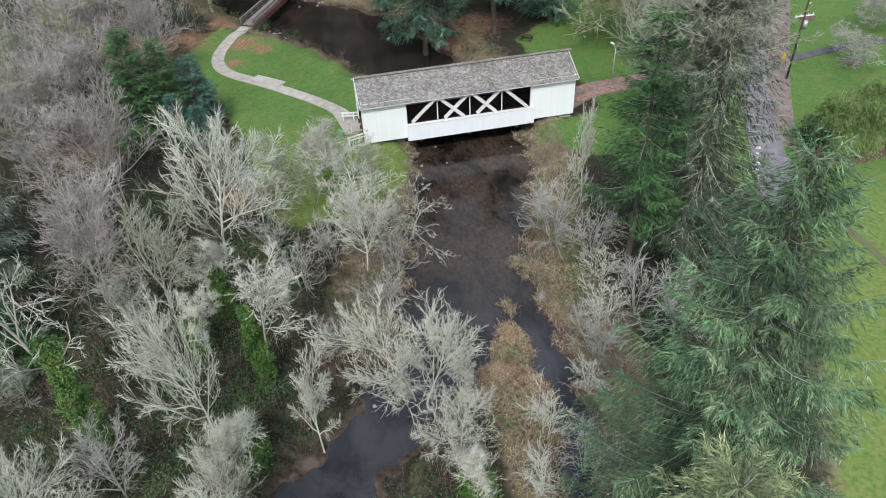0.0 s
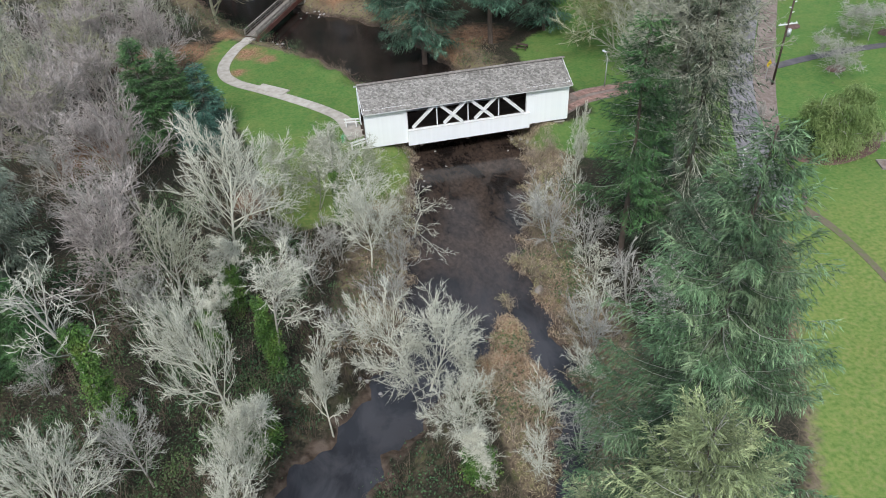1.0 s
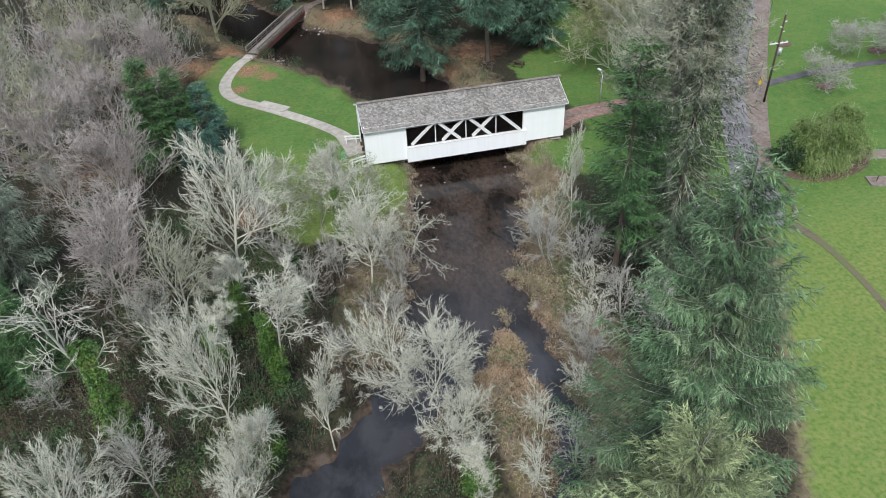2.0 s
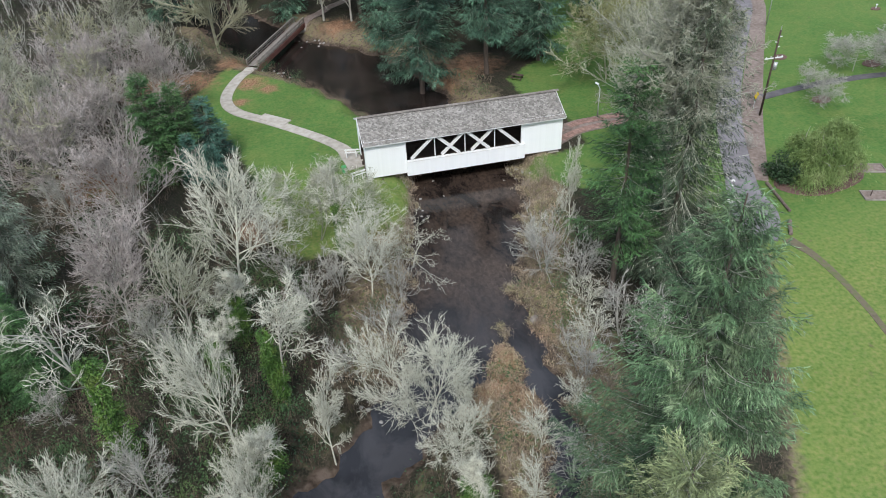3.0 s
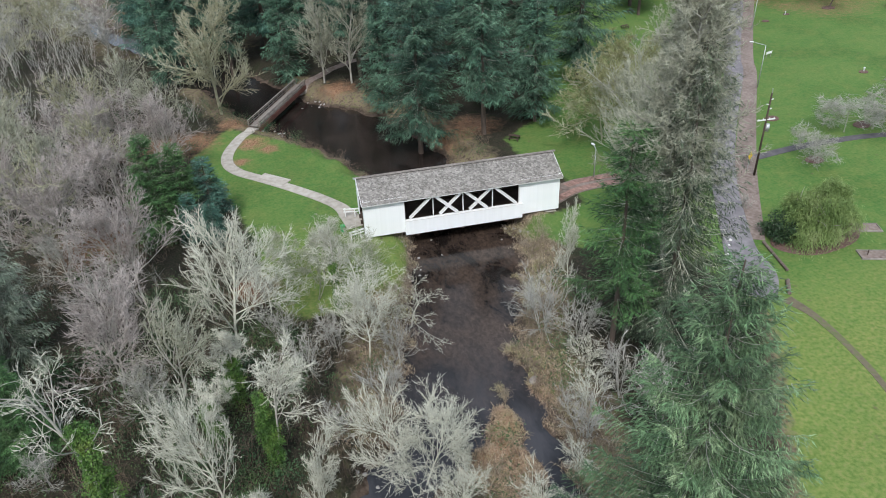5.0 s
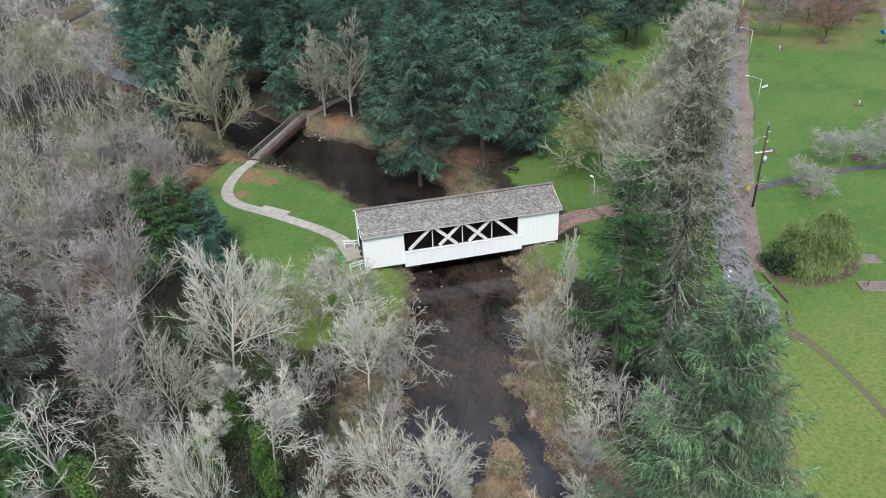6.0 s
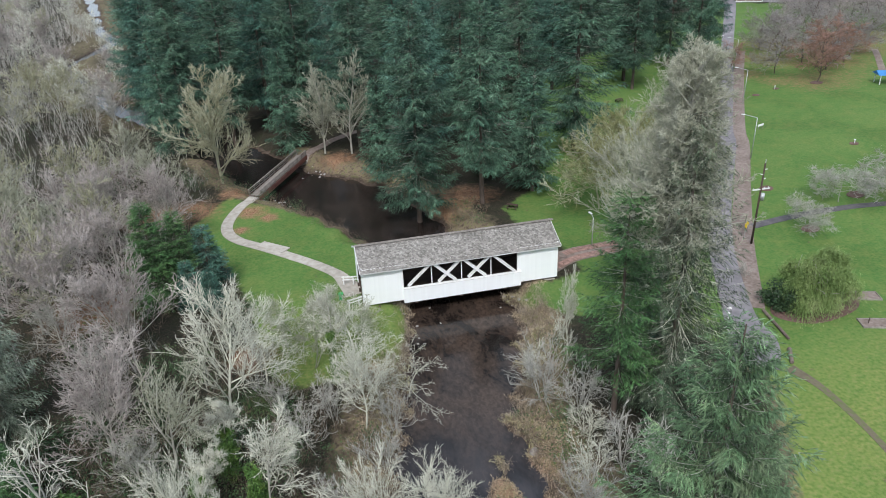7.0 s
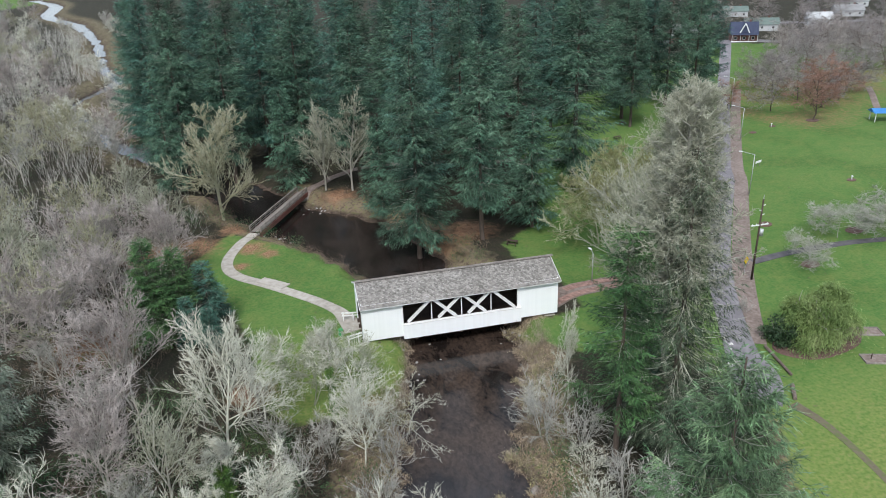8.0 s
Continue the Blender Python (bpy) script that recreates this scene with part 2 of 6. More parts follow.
BOUGH = material("lichen_bough_bark", [(0.17, 0.175, 0.14), (0.42, 0.43, 0.37)], 1.5, 0.95, 0.0, island=0.25)
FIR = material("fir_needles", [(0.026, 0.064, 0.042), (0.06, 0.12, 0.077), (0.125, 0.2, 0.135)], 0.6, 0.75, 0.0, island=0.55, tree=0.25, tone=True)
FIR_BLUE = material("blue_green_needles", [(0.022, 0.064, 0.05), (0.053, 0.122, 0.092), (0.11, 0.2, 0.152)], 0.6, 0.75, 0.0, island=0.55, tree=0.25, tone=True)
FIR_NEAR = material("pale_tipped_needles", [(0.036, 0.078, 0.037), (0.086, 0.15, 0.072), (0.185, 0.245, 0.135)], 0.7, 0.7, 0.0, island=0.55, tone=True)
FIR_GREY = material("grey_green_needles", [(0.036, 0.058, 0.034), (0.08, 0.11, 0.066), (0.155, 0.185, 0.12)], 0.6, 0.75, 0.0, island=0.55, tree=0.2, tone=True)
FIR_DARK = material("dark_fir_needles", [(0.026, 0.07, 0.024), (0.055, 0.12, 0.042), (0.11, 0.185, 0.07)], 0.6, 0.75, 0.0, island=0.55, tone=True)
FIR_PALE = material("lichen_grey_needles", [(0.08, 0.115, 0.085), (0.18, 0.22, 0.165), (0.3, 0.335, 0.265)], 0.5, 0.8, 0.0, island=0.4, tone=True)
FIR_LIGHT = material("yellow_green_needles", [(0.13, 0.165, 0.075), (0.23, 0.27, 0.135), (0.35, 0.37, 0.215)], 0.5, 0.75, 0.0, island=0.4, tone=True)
IVY = material("ivy_leaves", [(0.03, 0.08, 0.016), (0.075, 0.15, 0.03), (0.16, 0.215, 0.05)], 0.9, 0.5, 0.0, island=0.4)
WILLOW = material("olive_leaves", [(0.085, 0.145, 0.04), (0.17, 0.24, 0.078), (0.27, 0.33, 0.14)], 0.6, 0.7, 0.0, island=0.25)
LAUREL = material("dark_evergreen_leaves", [(0.02, 0.045, 0.018), (0.04, 0.075, 0.03)], 0.8, 0.5, 0.0, island=0.4)
BRUSH = material("brown_bramble_stems", [(0.1, 0.072, 0.052), (0.17, 0.128, 0.095), (0.26, 0.21, 0.16)], 0.25, 0.95, 0.0, island=0.35, per_object=-1)
DRY = material("dry_bank_grass", [(0.26, 0.2, 0.14), (0.42, 0.335, 0.24), (0.32, 0.31, 0.15)], 0.3, 0.95, 0.0, island=0.3, per_object=-1)
BANK_BRUSH = material("pale_bank_stems", [(0.2, 0.155, 0.115), (0.32, 0.26, 0.2), (0.42, 0.36, 0.29)], 0.3, 0.95, 0.0, island=0.35, per_object=-1)
RUST = material("russet_dead_grass", [(0.26, 0.17, 0.115), (0.4, 0.275, 0.19), (0.47, 0.36, 0.25)], 0.35, 0.95, 0.0, island=0.3, per_object=-1)
UNDER = material("understorey_leaves", [(0.026, 0.062, 0.028), (0.052, 0.105, 0.042), (0.1, 0.14, 0.045)], 0.2, 0.7, 0.0, island=0.4, per_object=-1)
STEEL = material("galvanised_steel", [(0.42, 0.43, 0.44), (0.55, 0.56, 0.57)], 3.0, 0.45, metal=0.6)
PORCELAIN = material("white_lamp_housing", [(0.6, 0.62, 0.62), (0.75, 0.76, 0.76)], 3.0, 0.4)
YELLOW = material("yellow_sign_paint", [(0.6, 0.4, 0.02), (0.7, 0.48, 0.03)], 3.0, 0.5)
BLUE = material("blue_painted_metal", [(0.03, 0.16, 0.42), (0.05, 0.22, 0.52)], 3.0, 0.5)
SLATE = material("dark_blue_roofing", [(0.03, 0.04, 0.075), (0.055, 0.065, 0.11)], 3.0, 0.8, 0.3)
GREY_ROOF = material("grey_roofing", [(0.2, 0.2, 0.2), (0.3, 0.3, 0.3)], 2.0, 0.85, 0.3)
GREEN_ROOF = material("green_grey_roofing", [(0.1, 0.14, 0.125), (0.16, 0.2, 0.18)], 2.0, 0.85, 0.3)
SIDING = material("pale_house_siding", [(0.42, 0.43, 0.44), (0.55, 0.56, 0.56)], 2.0, 0.7, 0.2)
BRICK_RED = material("red_brown_house_wall", [(0.13, 0.06, 0.05), (0.2, 0.1, 0.085)], 2.0, 0.8, 0.2)
PANE = material("dark_window_glass", [(0.02, 0.025, 0.03), (0.035, 0.04, 0.05)], 1.0, 0.08, spec=0.5)
CAR_WHITE = material("white_car_paint", [(0.7, 0.71, 0.72), (0.76, 0.77, 0.78)], 1.0, 0.25, spec=0.5)
RUBBER = material("black_rubber", [(0.015, 0.015, 0.015), (0.03, 0.03, 0.03)], 3.0, 0.8)
GREEN_BOX = material("green_plastic", [(0.03, 0.3, 0.09), (0.05, 0.4, 0.13)], 3.0, 0.5)


# ---- mesh helpers ----
def link(name, verts, faces, mat, parent=None, label="", smooth=False):
    me = bpy.data.meshes.new(name)
    if isinstance(verts, np.ndarray):
        k = faces.shape[1]
        me.vertices.add(len(verts))
        me.vertices.foreach_set("co", np.ascontiguousarray(verts, dtype=np.float32).ravel())
        me.loops.add(faces.size)
        me.loops.foreach_set("vertex_index", np.ascontiguousarray(faces, dtype=np.int32).ravel())
        me.polygons.add(len(faces))
        me.polygons.foreach_set("loop_start", np.arange(0, faces.size, k, dtype=np.int32))
        me.polygons.foreach_set("loop_total", np.full(len(faces), k, dtype=np.int32))
        me.update(calc_edges=True)
    else:
        me.from_pydata(verts, [], faces)
        me.update()
    me.materials.append(mat)
    if smooth:
        me.shade_smooth()
    ob = new(name, me)
    if parent is not None:
        ob.parent = parent
    if label:
        ob["label"] = label
    return ob


def part(name, bm, mat, parent=None, label="", smooth=False):
    me = bpy.data.meshes.new(name)
    bmesh.ops.recalc_face_normals(bm, faces=bm.faces)
    bm.to_mesh(me)
    bm.free()
    me.materials.append(mat)
    if smooth:
        me.shade_smooth()
    ob = new(name, me)
    if parent is not None:
        ob.parent = parent
    if label:
        ob["label"] = label
    return ob


def thing(name, label, category, at=(0, 0, 0), group="", kind="", rz=0):
    e = new(name)
    e.matrix_basis = pose(*at, 0, 0, rz)
    return tagged(e, label, category, group, kind)


def box(bm, x0, x1, y0, y1, z0, z1, bevel=0.0):
    made = bmesh.ops.create_cube(bm, size=1.0)["verts"]
    for v in made:
        v.co = Vector(((x0 + x1) / 2 + v.co.x * (x1 - x0), (y0 + y1) / 2 + v.co.y * (y1 - y0), (z0 + z1) / 2 + v.co.z * (z1 - z0)))
    if bevel:
        edges = list({e for v in made for e in v.link_edges})
        bmesh.ops.bevel(bm, geom=edges, offset=bevel, segments=1, affect="EDGES")
    return bm


def beam(bm, p, q, w, h, bevel=0.0):
    """A squared timber from p to q."""
    p, q = Vector(p), Vector(q)
    d = q - p
    turn = d.to_track_quat("Y", "Z").to_matrix().to_4x4()
    made = bmesh.ops.create_cube(bm, size=1.0)["verts"]
    for v in made:
        v.co = p + d / 2 + turn.to_3x3() @ Vector((v.co.x * w, v.co.y * d.length, v.co.z * h))
    if bevel:
        edges = list({e for v in made for e in v.link_edges})
        bmesh.ops.bevel(bm, geom=edges, offset=bevel, segments=1, affect="EDGES")
    return bm


def rod(bm, p, q, r0, r1=None, sides=8):
    p, q = Vector(p), Vector(q)
    d = q - p
    m = Matrix.Translation(p + d / 2) @ d.to_track_quat("Z", "Y").to_matrix().to_4x4()
    bmesh.ops.create_cone(bm, cap_ends=True, segments=sides, radius1=r0, radius2=r0 if r1 is None else r1, depth=d.length, matrix=m)
    return bm


def one_box(name, dims, mat, parent, label="", bevel=0.02):
    return part(name, box(bmesh.new(), *dims, bevel=bevel), mat, parent, label)


# ---- the plan: river, banks, lawns ----
def spline(points, n=12):
    p = np.array(points, float)
    p = np.vstack([2 * p[0] - p[1], p, 2 * p[-1] - p[-2]])
    out = []
    for k in range(1, len(p) - 2):
        a, b, c, d = p[k - 1:k + 3]
        for t in np.linspace(0, 1, n, endpoint=False):
            out.append(0.5 * (2 * b + (c - a) * t + (2 * a - 5 * b + 4 * c - d) * t * t + (3 * b - a - 3 * c + d) * t ** 3))
    out.append(p[-2])
    return np.array(out)


# x, y, half width
RIVER = spline([(-250, 820, 8), (-205, 720, 7), (-180, 590, 6.5), (-140, 500, 6), (-108, 395, 3.4), (-94, 336, 2.8), (-79, 267, 2.4), (-69, 238, 2.8), (-73, 208, 2.8), (-77, 184, 2.2), (-61, 154, 2.4), (-53, 130, 2.6), (-36, 106, 4.2), (-19, 76, 5.5), (-8, 54, 7), (3, 41, 8),
                (10.5, 22, 6.6), (13, 2, 6.8), (10.6, -11, 6.3), (7.2, -21, 5.6), (4.0, -29, 5.0), (0.2, -35.5, 3.6),
                (-4.6, -40.7, 2.5), (-9.0, -45.2, 3.0), (-13, -51, 4), (-20, -62, 4), (-40, -90, 5), (-90, -160, 6)])
SIDE = spline([(8.6, -24, 2.2), (10.8, -30, 1.5), (11.2, -35, 1.3), (10.6, -41, 1.2), (8.6, -48, 1.1), (3, -58, 1.2), (-9, -66, 1.4), (-24, -66, 2)])
LAWN_WEST = [(-24, 34), (-18, 45), (-11, 38), (-3.5, 31), (2.5, 20), (6.0, 4), (5.6, -8), (-1, -15), (-10, -14.5), (-13.5, -9), (-14, 4), (-17, 15)]
LAWN_EAST = [(20, -64), (32, -43), (40, -29), (38, -17), (31, -13), (25, -9), (21, -5.5), (20.5, -1.5), (25, -0.5), (31, 1), (31, 10), (28, 14), (27, 25), (38, 34), (43, 62), (60, 105), (120, 160), (172, 200), (190, 205), (215, 185), (330, 120), (700, 60), (700, -250), (20, -250)]
FIELD = [(-330, 610), (-262, 650), (-228, 700), (-232, 900), (-500, 900), (-500, 650)]
LEAVES = [(-14, -7, 4.5), (-1, -14, 3.5), (150, 96, 22), (168, 108, 24), (136, 104, 20), (190, 118, 26), (118, 92, 12), (212, 128, 26), (150, 122, 24), (122, 82, 10), (-24, 40, 7), (-17, 47, 5), (-14.5, 37, 4.5), (-11.5, 34, 3), (-16, 30, 2.5), (17, 30, 8), (3, 60, 6), (129, 77, 16), (138, 82, 14), (24, 33, 7), (-35, 10, 9), (6.4, -36, 6), (-30, 40, 9)]


def channel(x, y, rows):
    best = np.full(x.shape, 1e9)
    for cx, cy, w in rows:
        best = np.minimum(best, np.hypot(x - cx, y - cy) - w)
    return best


def inside(x, y, poly):
    """Metres inside (plus) or outside (minus) an outline."""
    d, odd = np.full(x.shape, 1e9), np.zeros(x.shape, bool)
    for (ax, ay), (bx, by) in zip(poly, poly[1:] + poly[:1]):
        ex, ey = bx - ax, by - ay
        t = np.clip(((x - ax) * ex + (y - ay) * ey) / (ex * ex + ey * ey), 0, 1)
        d = np.minimum(d, np.hypot(x - ax - t * ex, y - ay - t * ey))
        cross = (ay > y) != (by > y)
        with np.errstate(divide="ignore", invalid="ignore"):
            odd ^= cross & (x < (bx - ax) * (y - ay) / (by - ay if by != ay else 1e-9) + ax)
    return np.where(odd, d, -d)


def ripple(x, y):
    """Gentle unevenness of the land."""
    return 0.5 * np.sin(x * 0.21 + 1.3 * np.sin(y * 0.13)) * np.sin(y * 0.18 + 0.7) + 0.25 * np.sin(x * 0.6 + y * 0.47) * np.sin(y * 0.71 - x * 0.2)


def smooth(a):
    a = np.clip(a, 0, 1)
    return a * a * (3 - 2 * a)


WATER_Z = -2.0


def land(x, y):
    """Height of the land, and how far from the water's edge."""
    x, y = np.asarray(x, float), np.asarray(y, float)
    wobble = 0.7 * np.sin(x * 0.9 + y * 0.35) * np.sin(y * 0.8 - 0.4 * x) + 0.35 * np.sin(2.3 * x + 1.1 * y)
    s = np.minimum(channel(x, y, RIVER), channel(x, y, SIDE)) + wobble
    tame = smooth((np.maximum(inside(x, y, LAWN_WEST), inside(x, y, LAWN_EAST)) + 1) / 5)
    flat = ripple(x, y) * (0.5 - 0.42 * tame)
    bank = WATER_Z + np.where(s > 0, 2.1 * smooth(s / 4.2) + 0.12 * np.minimum(s, 1), np.maximum(s * 0.3, -0.9))
    return np.where(s > 5, flat, np.minimum(np.where(s > 0, flat * smooth(s / 5), 0) + bank, np.maximum(flat, bank))), s


def ground_z(x, y):
    return float(land(np.array([x]), np.array([y]))[0][0])


def axis(stops):
    out = [stops[0][0]]
    for (a, _), (b, step) in zip(stops, stops[1:]):
        n = max(1, int(round((b - a) / step)))
        out += list(np.linspace(a, b, n + 1)[1:])
    return np.array(out)


def build_ground():
    xs = axis([(-3000, 0), (-1000, 400), (-400, 120), (-250, 25), (-130, 3), (-50, 1.6), (62, 0.75), (125, 3), (220, 10), (500, 70), (3000, 500)])
    ys = axis([(-3000, 0), (-600, 400), (-150, 75), (-60, 9), (72, 0.75), (180, 2.0), (300, 2.5), (500, 5), (820, 12), (1000, 80), (3000, 500)])
    gx, gy = np.meshgrid(xs, ys, indexing="ij")
    x, y = gx.ravel(), gy.ravel()
    z, s = land(x, y)
    i = np.arange(len(xs) * len(ys)).reshape(len(xs), len(ys))
    quads = np.stack([i[:-1, :-1], i[1:, :-1], i[1:, 1:], i[:-1, 1:]], -1).reshape(-1, 4)
    ob = link("ground", np.stack([x, y, z], -1), quads, GROUND, smooth=True)
    lawn = np.maximum(np.maximum(inside(x, y, LAWN_WEST), inside(x, y, LAWN_EAST)), inside(x, y, FIELD))
    cover = {"lawn": np.clip(0.5 + lawn / 2.4, 0, 1) * np.clip((s - 0.5) / 1.2, 0, 1),
             "dry_grass": np.clip(1.1 - np.abs(s - 3) / 4.5, 0, 1) * (y < 70) * np.where((y < -33) & (x < 4), 0.35, 1) + np.clip(0.75 - np.abs(s - 4) / 16, 0, 0.6) * (y > 95) + np.clip(1 - np.hypot((x + 6) / 7, (y - 2) / 4), 0, 0.55) + np.clip(0.8 + lawn / 3, 0, 0.8) * (y < -24) * (x > 18),
             "fallen_leaves": np.clip(np.max([1 - np.hypot(x - a, y - b) / r for a, b, r in LEAVES], 0), 0, 0.75) * (s > 0.4) * np.where(x > 100, 0.62, 1),
             "yellowed": np.clip((-17 - y) / 26, 0, 0.62) * (x > 18) + np.clip((8 - y) / 20, 0, 0.6) * (x < 8) * (x > -16) * (y > -20),
             "mud": np.clip(1 - s / 1.6, 0, 1)}
    for name, values in cover.items():
        ob.data.attributes.new(name, "FLOAT", "POINT").data.foreach_set("value", values.astype(np.float32))
    tagged(ob, "winter lawn, brown leaf litter and dry grass on the river banks", "ground", kind="structure")
    w = 12
    wx, wy = np.linspace(-260, 60, w), np.linspace(-170, 830, w)
    verts = [(a, b, WATER_Z) for a in wx for b in wy]
    faces = [(p * w + q, (p + 1) * w + q, (p + 1) * w + q + 1, p * w + q + 1) for p in range(w - 1) for q in range(w - 1)]
    tagged(link("water", verts, faces, WATER), "shallow dark brown river over a muddy bed", "river", kind="structure")


def strip(name, rows, mat, label, category, lift=0.05, depth=0.25, kind="structure"):
    """A paved way along x, y, half width rows, with a real edge."""
    c = spline(rows, 10)
    d = np.gradient(c[:, :2], axis=0)
    d /= np.linalg.norm(d, axis=1)[:, None]
    side = np.stack([-d[:, 1], d[:, 0]], -1)
    a, b = c[:, :2] + side * c[:, 2:3], c[:, :2] - side * c[:, 2:3]
    top = np.maximum(land(a[:, 0], a[:, 1])[0], land(b[:, 0], b[:, 1])[0])
    top = np.maximum(top, land(c[:, 0], c[:, 1])[0]) + lift
    n, verts = len(c), []
    for k in range(n):
        verts += [(*a[k], top[k]), (*b[k], top[k]), (*b[k], top[k] - depth), (*a[k], top[k] - depth)]
    faces = []
    for k in range(n - 1):
        for q in range(4):
            faces.append((4 * k + q, 4 * k + (q + 1) % 4, 4 * k + 4 + (q + 1) % 4, 4 * k + 4 + q))
    faces += [(3, 2, 1, 0), (4 * n - 4, 4 * n - 3, 4 * n - 2, 4 * n - 1)]
    return tagged(link(name, verts, faces, mat), label, category, kind=kind)


# ---- trees ----
def tubes(branches, sides):
    """Tapered tubes along polylines: one mesh's vertices and triangles."""
    vs, fs, base = [], [], 0
    ang = np.linspace(0, 2 * np.pi, sides, endpoint=False)
    ca, sa = np.cos(ang), np.sin(ang)
    for pts, rad in branches:
        n = len(pts)
        d = np.empty_like(pts)
        d[:-1] = pts[1:] - pts[:-1]
        d[-1] = d[-2]
        d /= np.linalg.norm(d, axis=1)[:, None] + 1e-9
        ref = np.array([0.31, 0.17, 0.94]) if abs(d[0, 2]) < 0.8 else np.array([0.94, 0.3, 0.1])
        u = np.cross(d, ref)
        u /= np.linalg.norm(u, axis=1)[:, None] + 1e-9
        w = np.cross(d, u)
        ring = pts[:, None, :] + rad[:, None, None] * (u[:, None, :] * ca[None, :, None] + w[:, None, :] * sa[None, :, None])
        vs.append(ring.reshape(-1, 3))
        i = np.arange(n - 1)[:, None] * sides + np.arange(sides)[None, :]
        j = np.arange(n - 1)[:, None] * sides + (np.arange(sides)[None, :] + 1) % sides
        fs.append(np.stack([i, j, j + sides, i + sides], -1).reshape(-1, 4) + base)
        base += n * sides
    return np.vstack(vs), np.vstack(fs)


def spikes(rows):
    """Short twigs: three-sided points."""
    a = np.array([r[0] for r in rows])
    d = np.array([r[1] for r in rows])
    w = np.array([r[2] for r in rows])
    u = np.cross(d, np.array([0.31, 0.52, 0.79]))
    u /= np.linalg.norm(u, axis=1)[:, None] + 1e-9
    v = np.cross(d, u)
    v /= np.linalg.norm(v, axis=1)[:, None] + 1e-9
    ring = [a + w[:, None] * (u * math.cos(t) + v * math.sin(t)) for t in (0, 2.094, 4.189)]
    verts = np.stack(ring + [a + d], 1).reshape(-1, 3)
    k = 4 * np.arange(len(a))[:, None]
    tris = np.concatenate([k + [0, 1, 3], k + [1, 2, 3], k + [2, 0, 3]], 1).reshape(-1, 3)
    return verts, tris


def twiggy(branches, twigs):
    """Branches as three-sided tubes with their twigs, all triangles."""
    v, q = tubes(branches, 3)
    t = np.concatenate([q[:, [0, 1, 2]], q[:, [0, 2, 3]]])
    if twigs:
        v2, t2 = spikes(twigs)
        v, t = np.vstack([v, v2]), np.vstack([t, t2 + len(v)])
    return v, t


def grow(rng, p, d, length, r, level, counts, out, up=0.12, bend=0.22, keep=0.42, spread=(28, 62), tip=0.012, limb=1.0, fan=1.0, cone=0.0):
    last = len(counts)
    if level == last:
        end = d + np.array([0, 0, up * 1.5])
        out.append((level, p, end / np.linalg.norm(end) * length, max(r, tip)))
        return
    n = 6 if level == 0 else 5 if level == 1 else 4 if level == 2 else 3
    pts, dirs = [p], [d]
    for k in range(n - 1):
        d = d + rng.normal(0, bend, 3) * (0.4 if level == 0 else 1) + np.array([0, 0, up])
        d = d / np.linalg.norm(d)
        p = p + d * length / (n - 1)
        pts.append(p)
        dirs.append(d)
    pts = np.array(pts)
    out.append((level, pts, np.maximum(np.linspace(r, r * 0.45, n), tip)))
    for c in range(counts[level]):
        f = keep + (1 - keep) * (c + rng.random()) / counts[level] if level == 0 else 0.12 + 0.88 * (c + rng.random()) / counts[level]
        f = min(f, 0.999)
        k = int(f * (n - 1))
        q = pts[k] + (pts[k + 1] - pts[k]) * (f * (n - 1) - k)
        base = dirs[k + 1]
        a = rng.normal(0, 1, 3)
        a -= base * (a @ base)
        a /= np.linalg.norm(a) + 1e-9
        t = radians(rng.uniform(*spread)) * (1.1 - 0.35 * f) * (fan if level else 1)
        cd = base * math.cos(t) + a * math.sin(t)
        cl = length * rng.uniform(0.42, 0.68) * (limb * ((1 - cone) * (1.15 - 0.45 * f) + cone * 1.25 * (1.04 - f)) if level == 0 else 1.1 - 0.6 * f)
        if level == last - 1:
            cl = max(cl, 0.5)
        grow(rng, q, cd / np.linalg.norm(cd), cl, max(r * (0.52 - 0.2 * f), tip), level + 1, counts, out, up, bend, keep, spread, tip, limb, fan, cone)


def bare_tree(name, seed, height, counts, bark, trunk_bark, label, category="bare tree", stems=1, up=0.12, bend=0.22, keep=0.42, spread=(28, 62), lean=0.05, tip=0.016, r0=None, group="bare winter trees", width=1.0, trunk=0.72, limb=1.0, girth=0.011, fan=1.0, cone=0.0):
    rng = np.random.default_rng(seed)
    out = []
    for s in range(stems):
        a = rng.uniform(0, 6.28)
        tilt = lean + (0.28 if stems > 1 else 0) * rng.uniform(0.5, 1)
        d = np.array([math.cos(a) * tilt, math.sin(a) * tilt, 1.0])
        grow(rng, np.array([0.25 * math.cos(a) * (stems > 1), 0.25 * math.sin(a) * (stems > 1), -0.3]), d / np.linalg.norm(d), height * trunk * rng.uniform(0.85, 1), (r0 or height * girth) / math.sqrt(stems), 0, counts, out, up, bend, keep, spread, tip, limb, fan, cone)
    last = len(counts)
    k = height / max(b[1][:, 2].max() for b in out if b[0] < last)
    by = np.array([k * width, k * width, k])
    e = thing(name, label, category, group=group)
    link("trunk", *tubes([(b[1] * by, b[2]) for b in out if b[0] <= 1], 6), trunk_bark, e, smooth=True)
    link("crown", *twiggy([(b[1] * by, b[2]) for b in out if 1 < b[0] < last], [(b[1] * by, b[2] * by, b[3]) for b in out if b[0] == last]), bark, e)
    return e


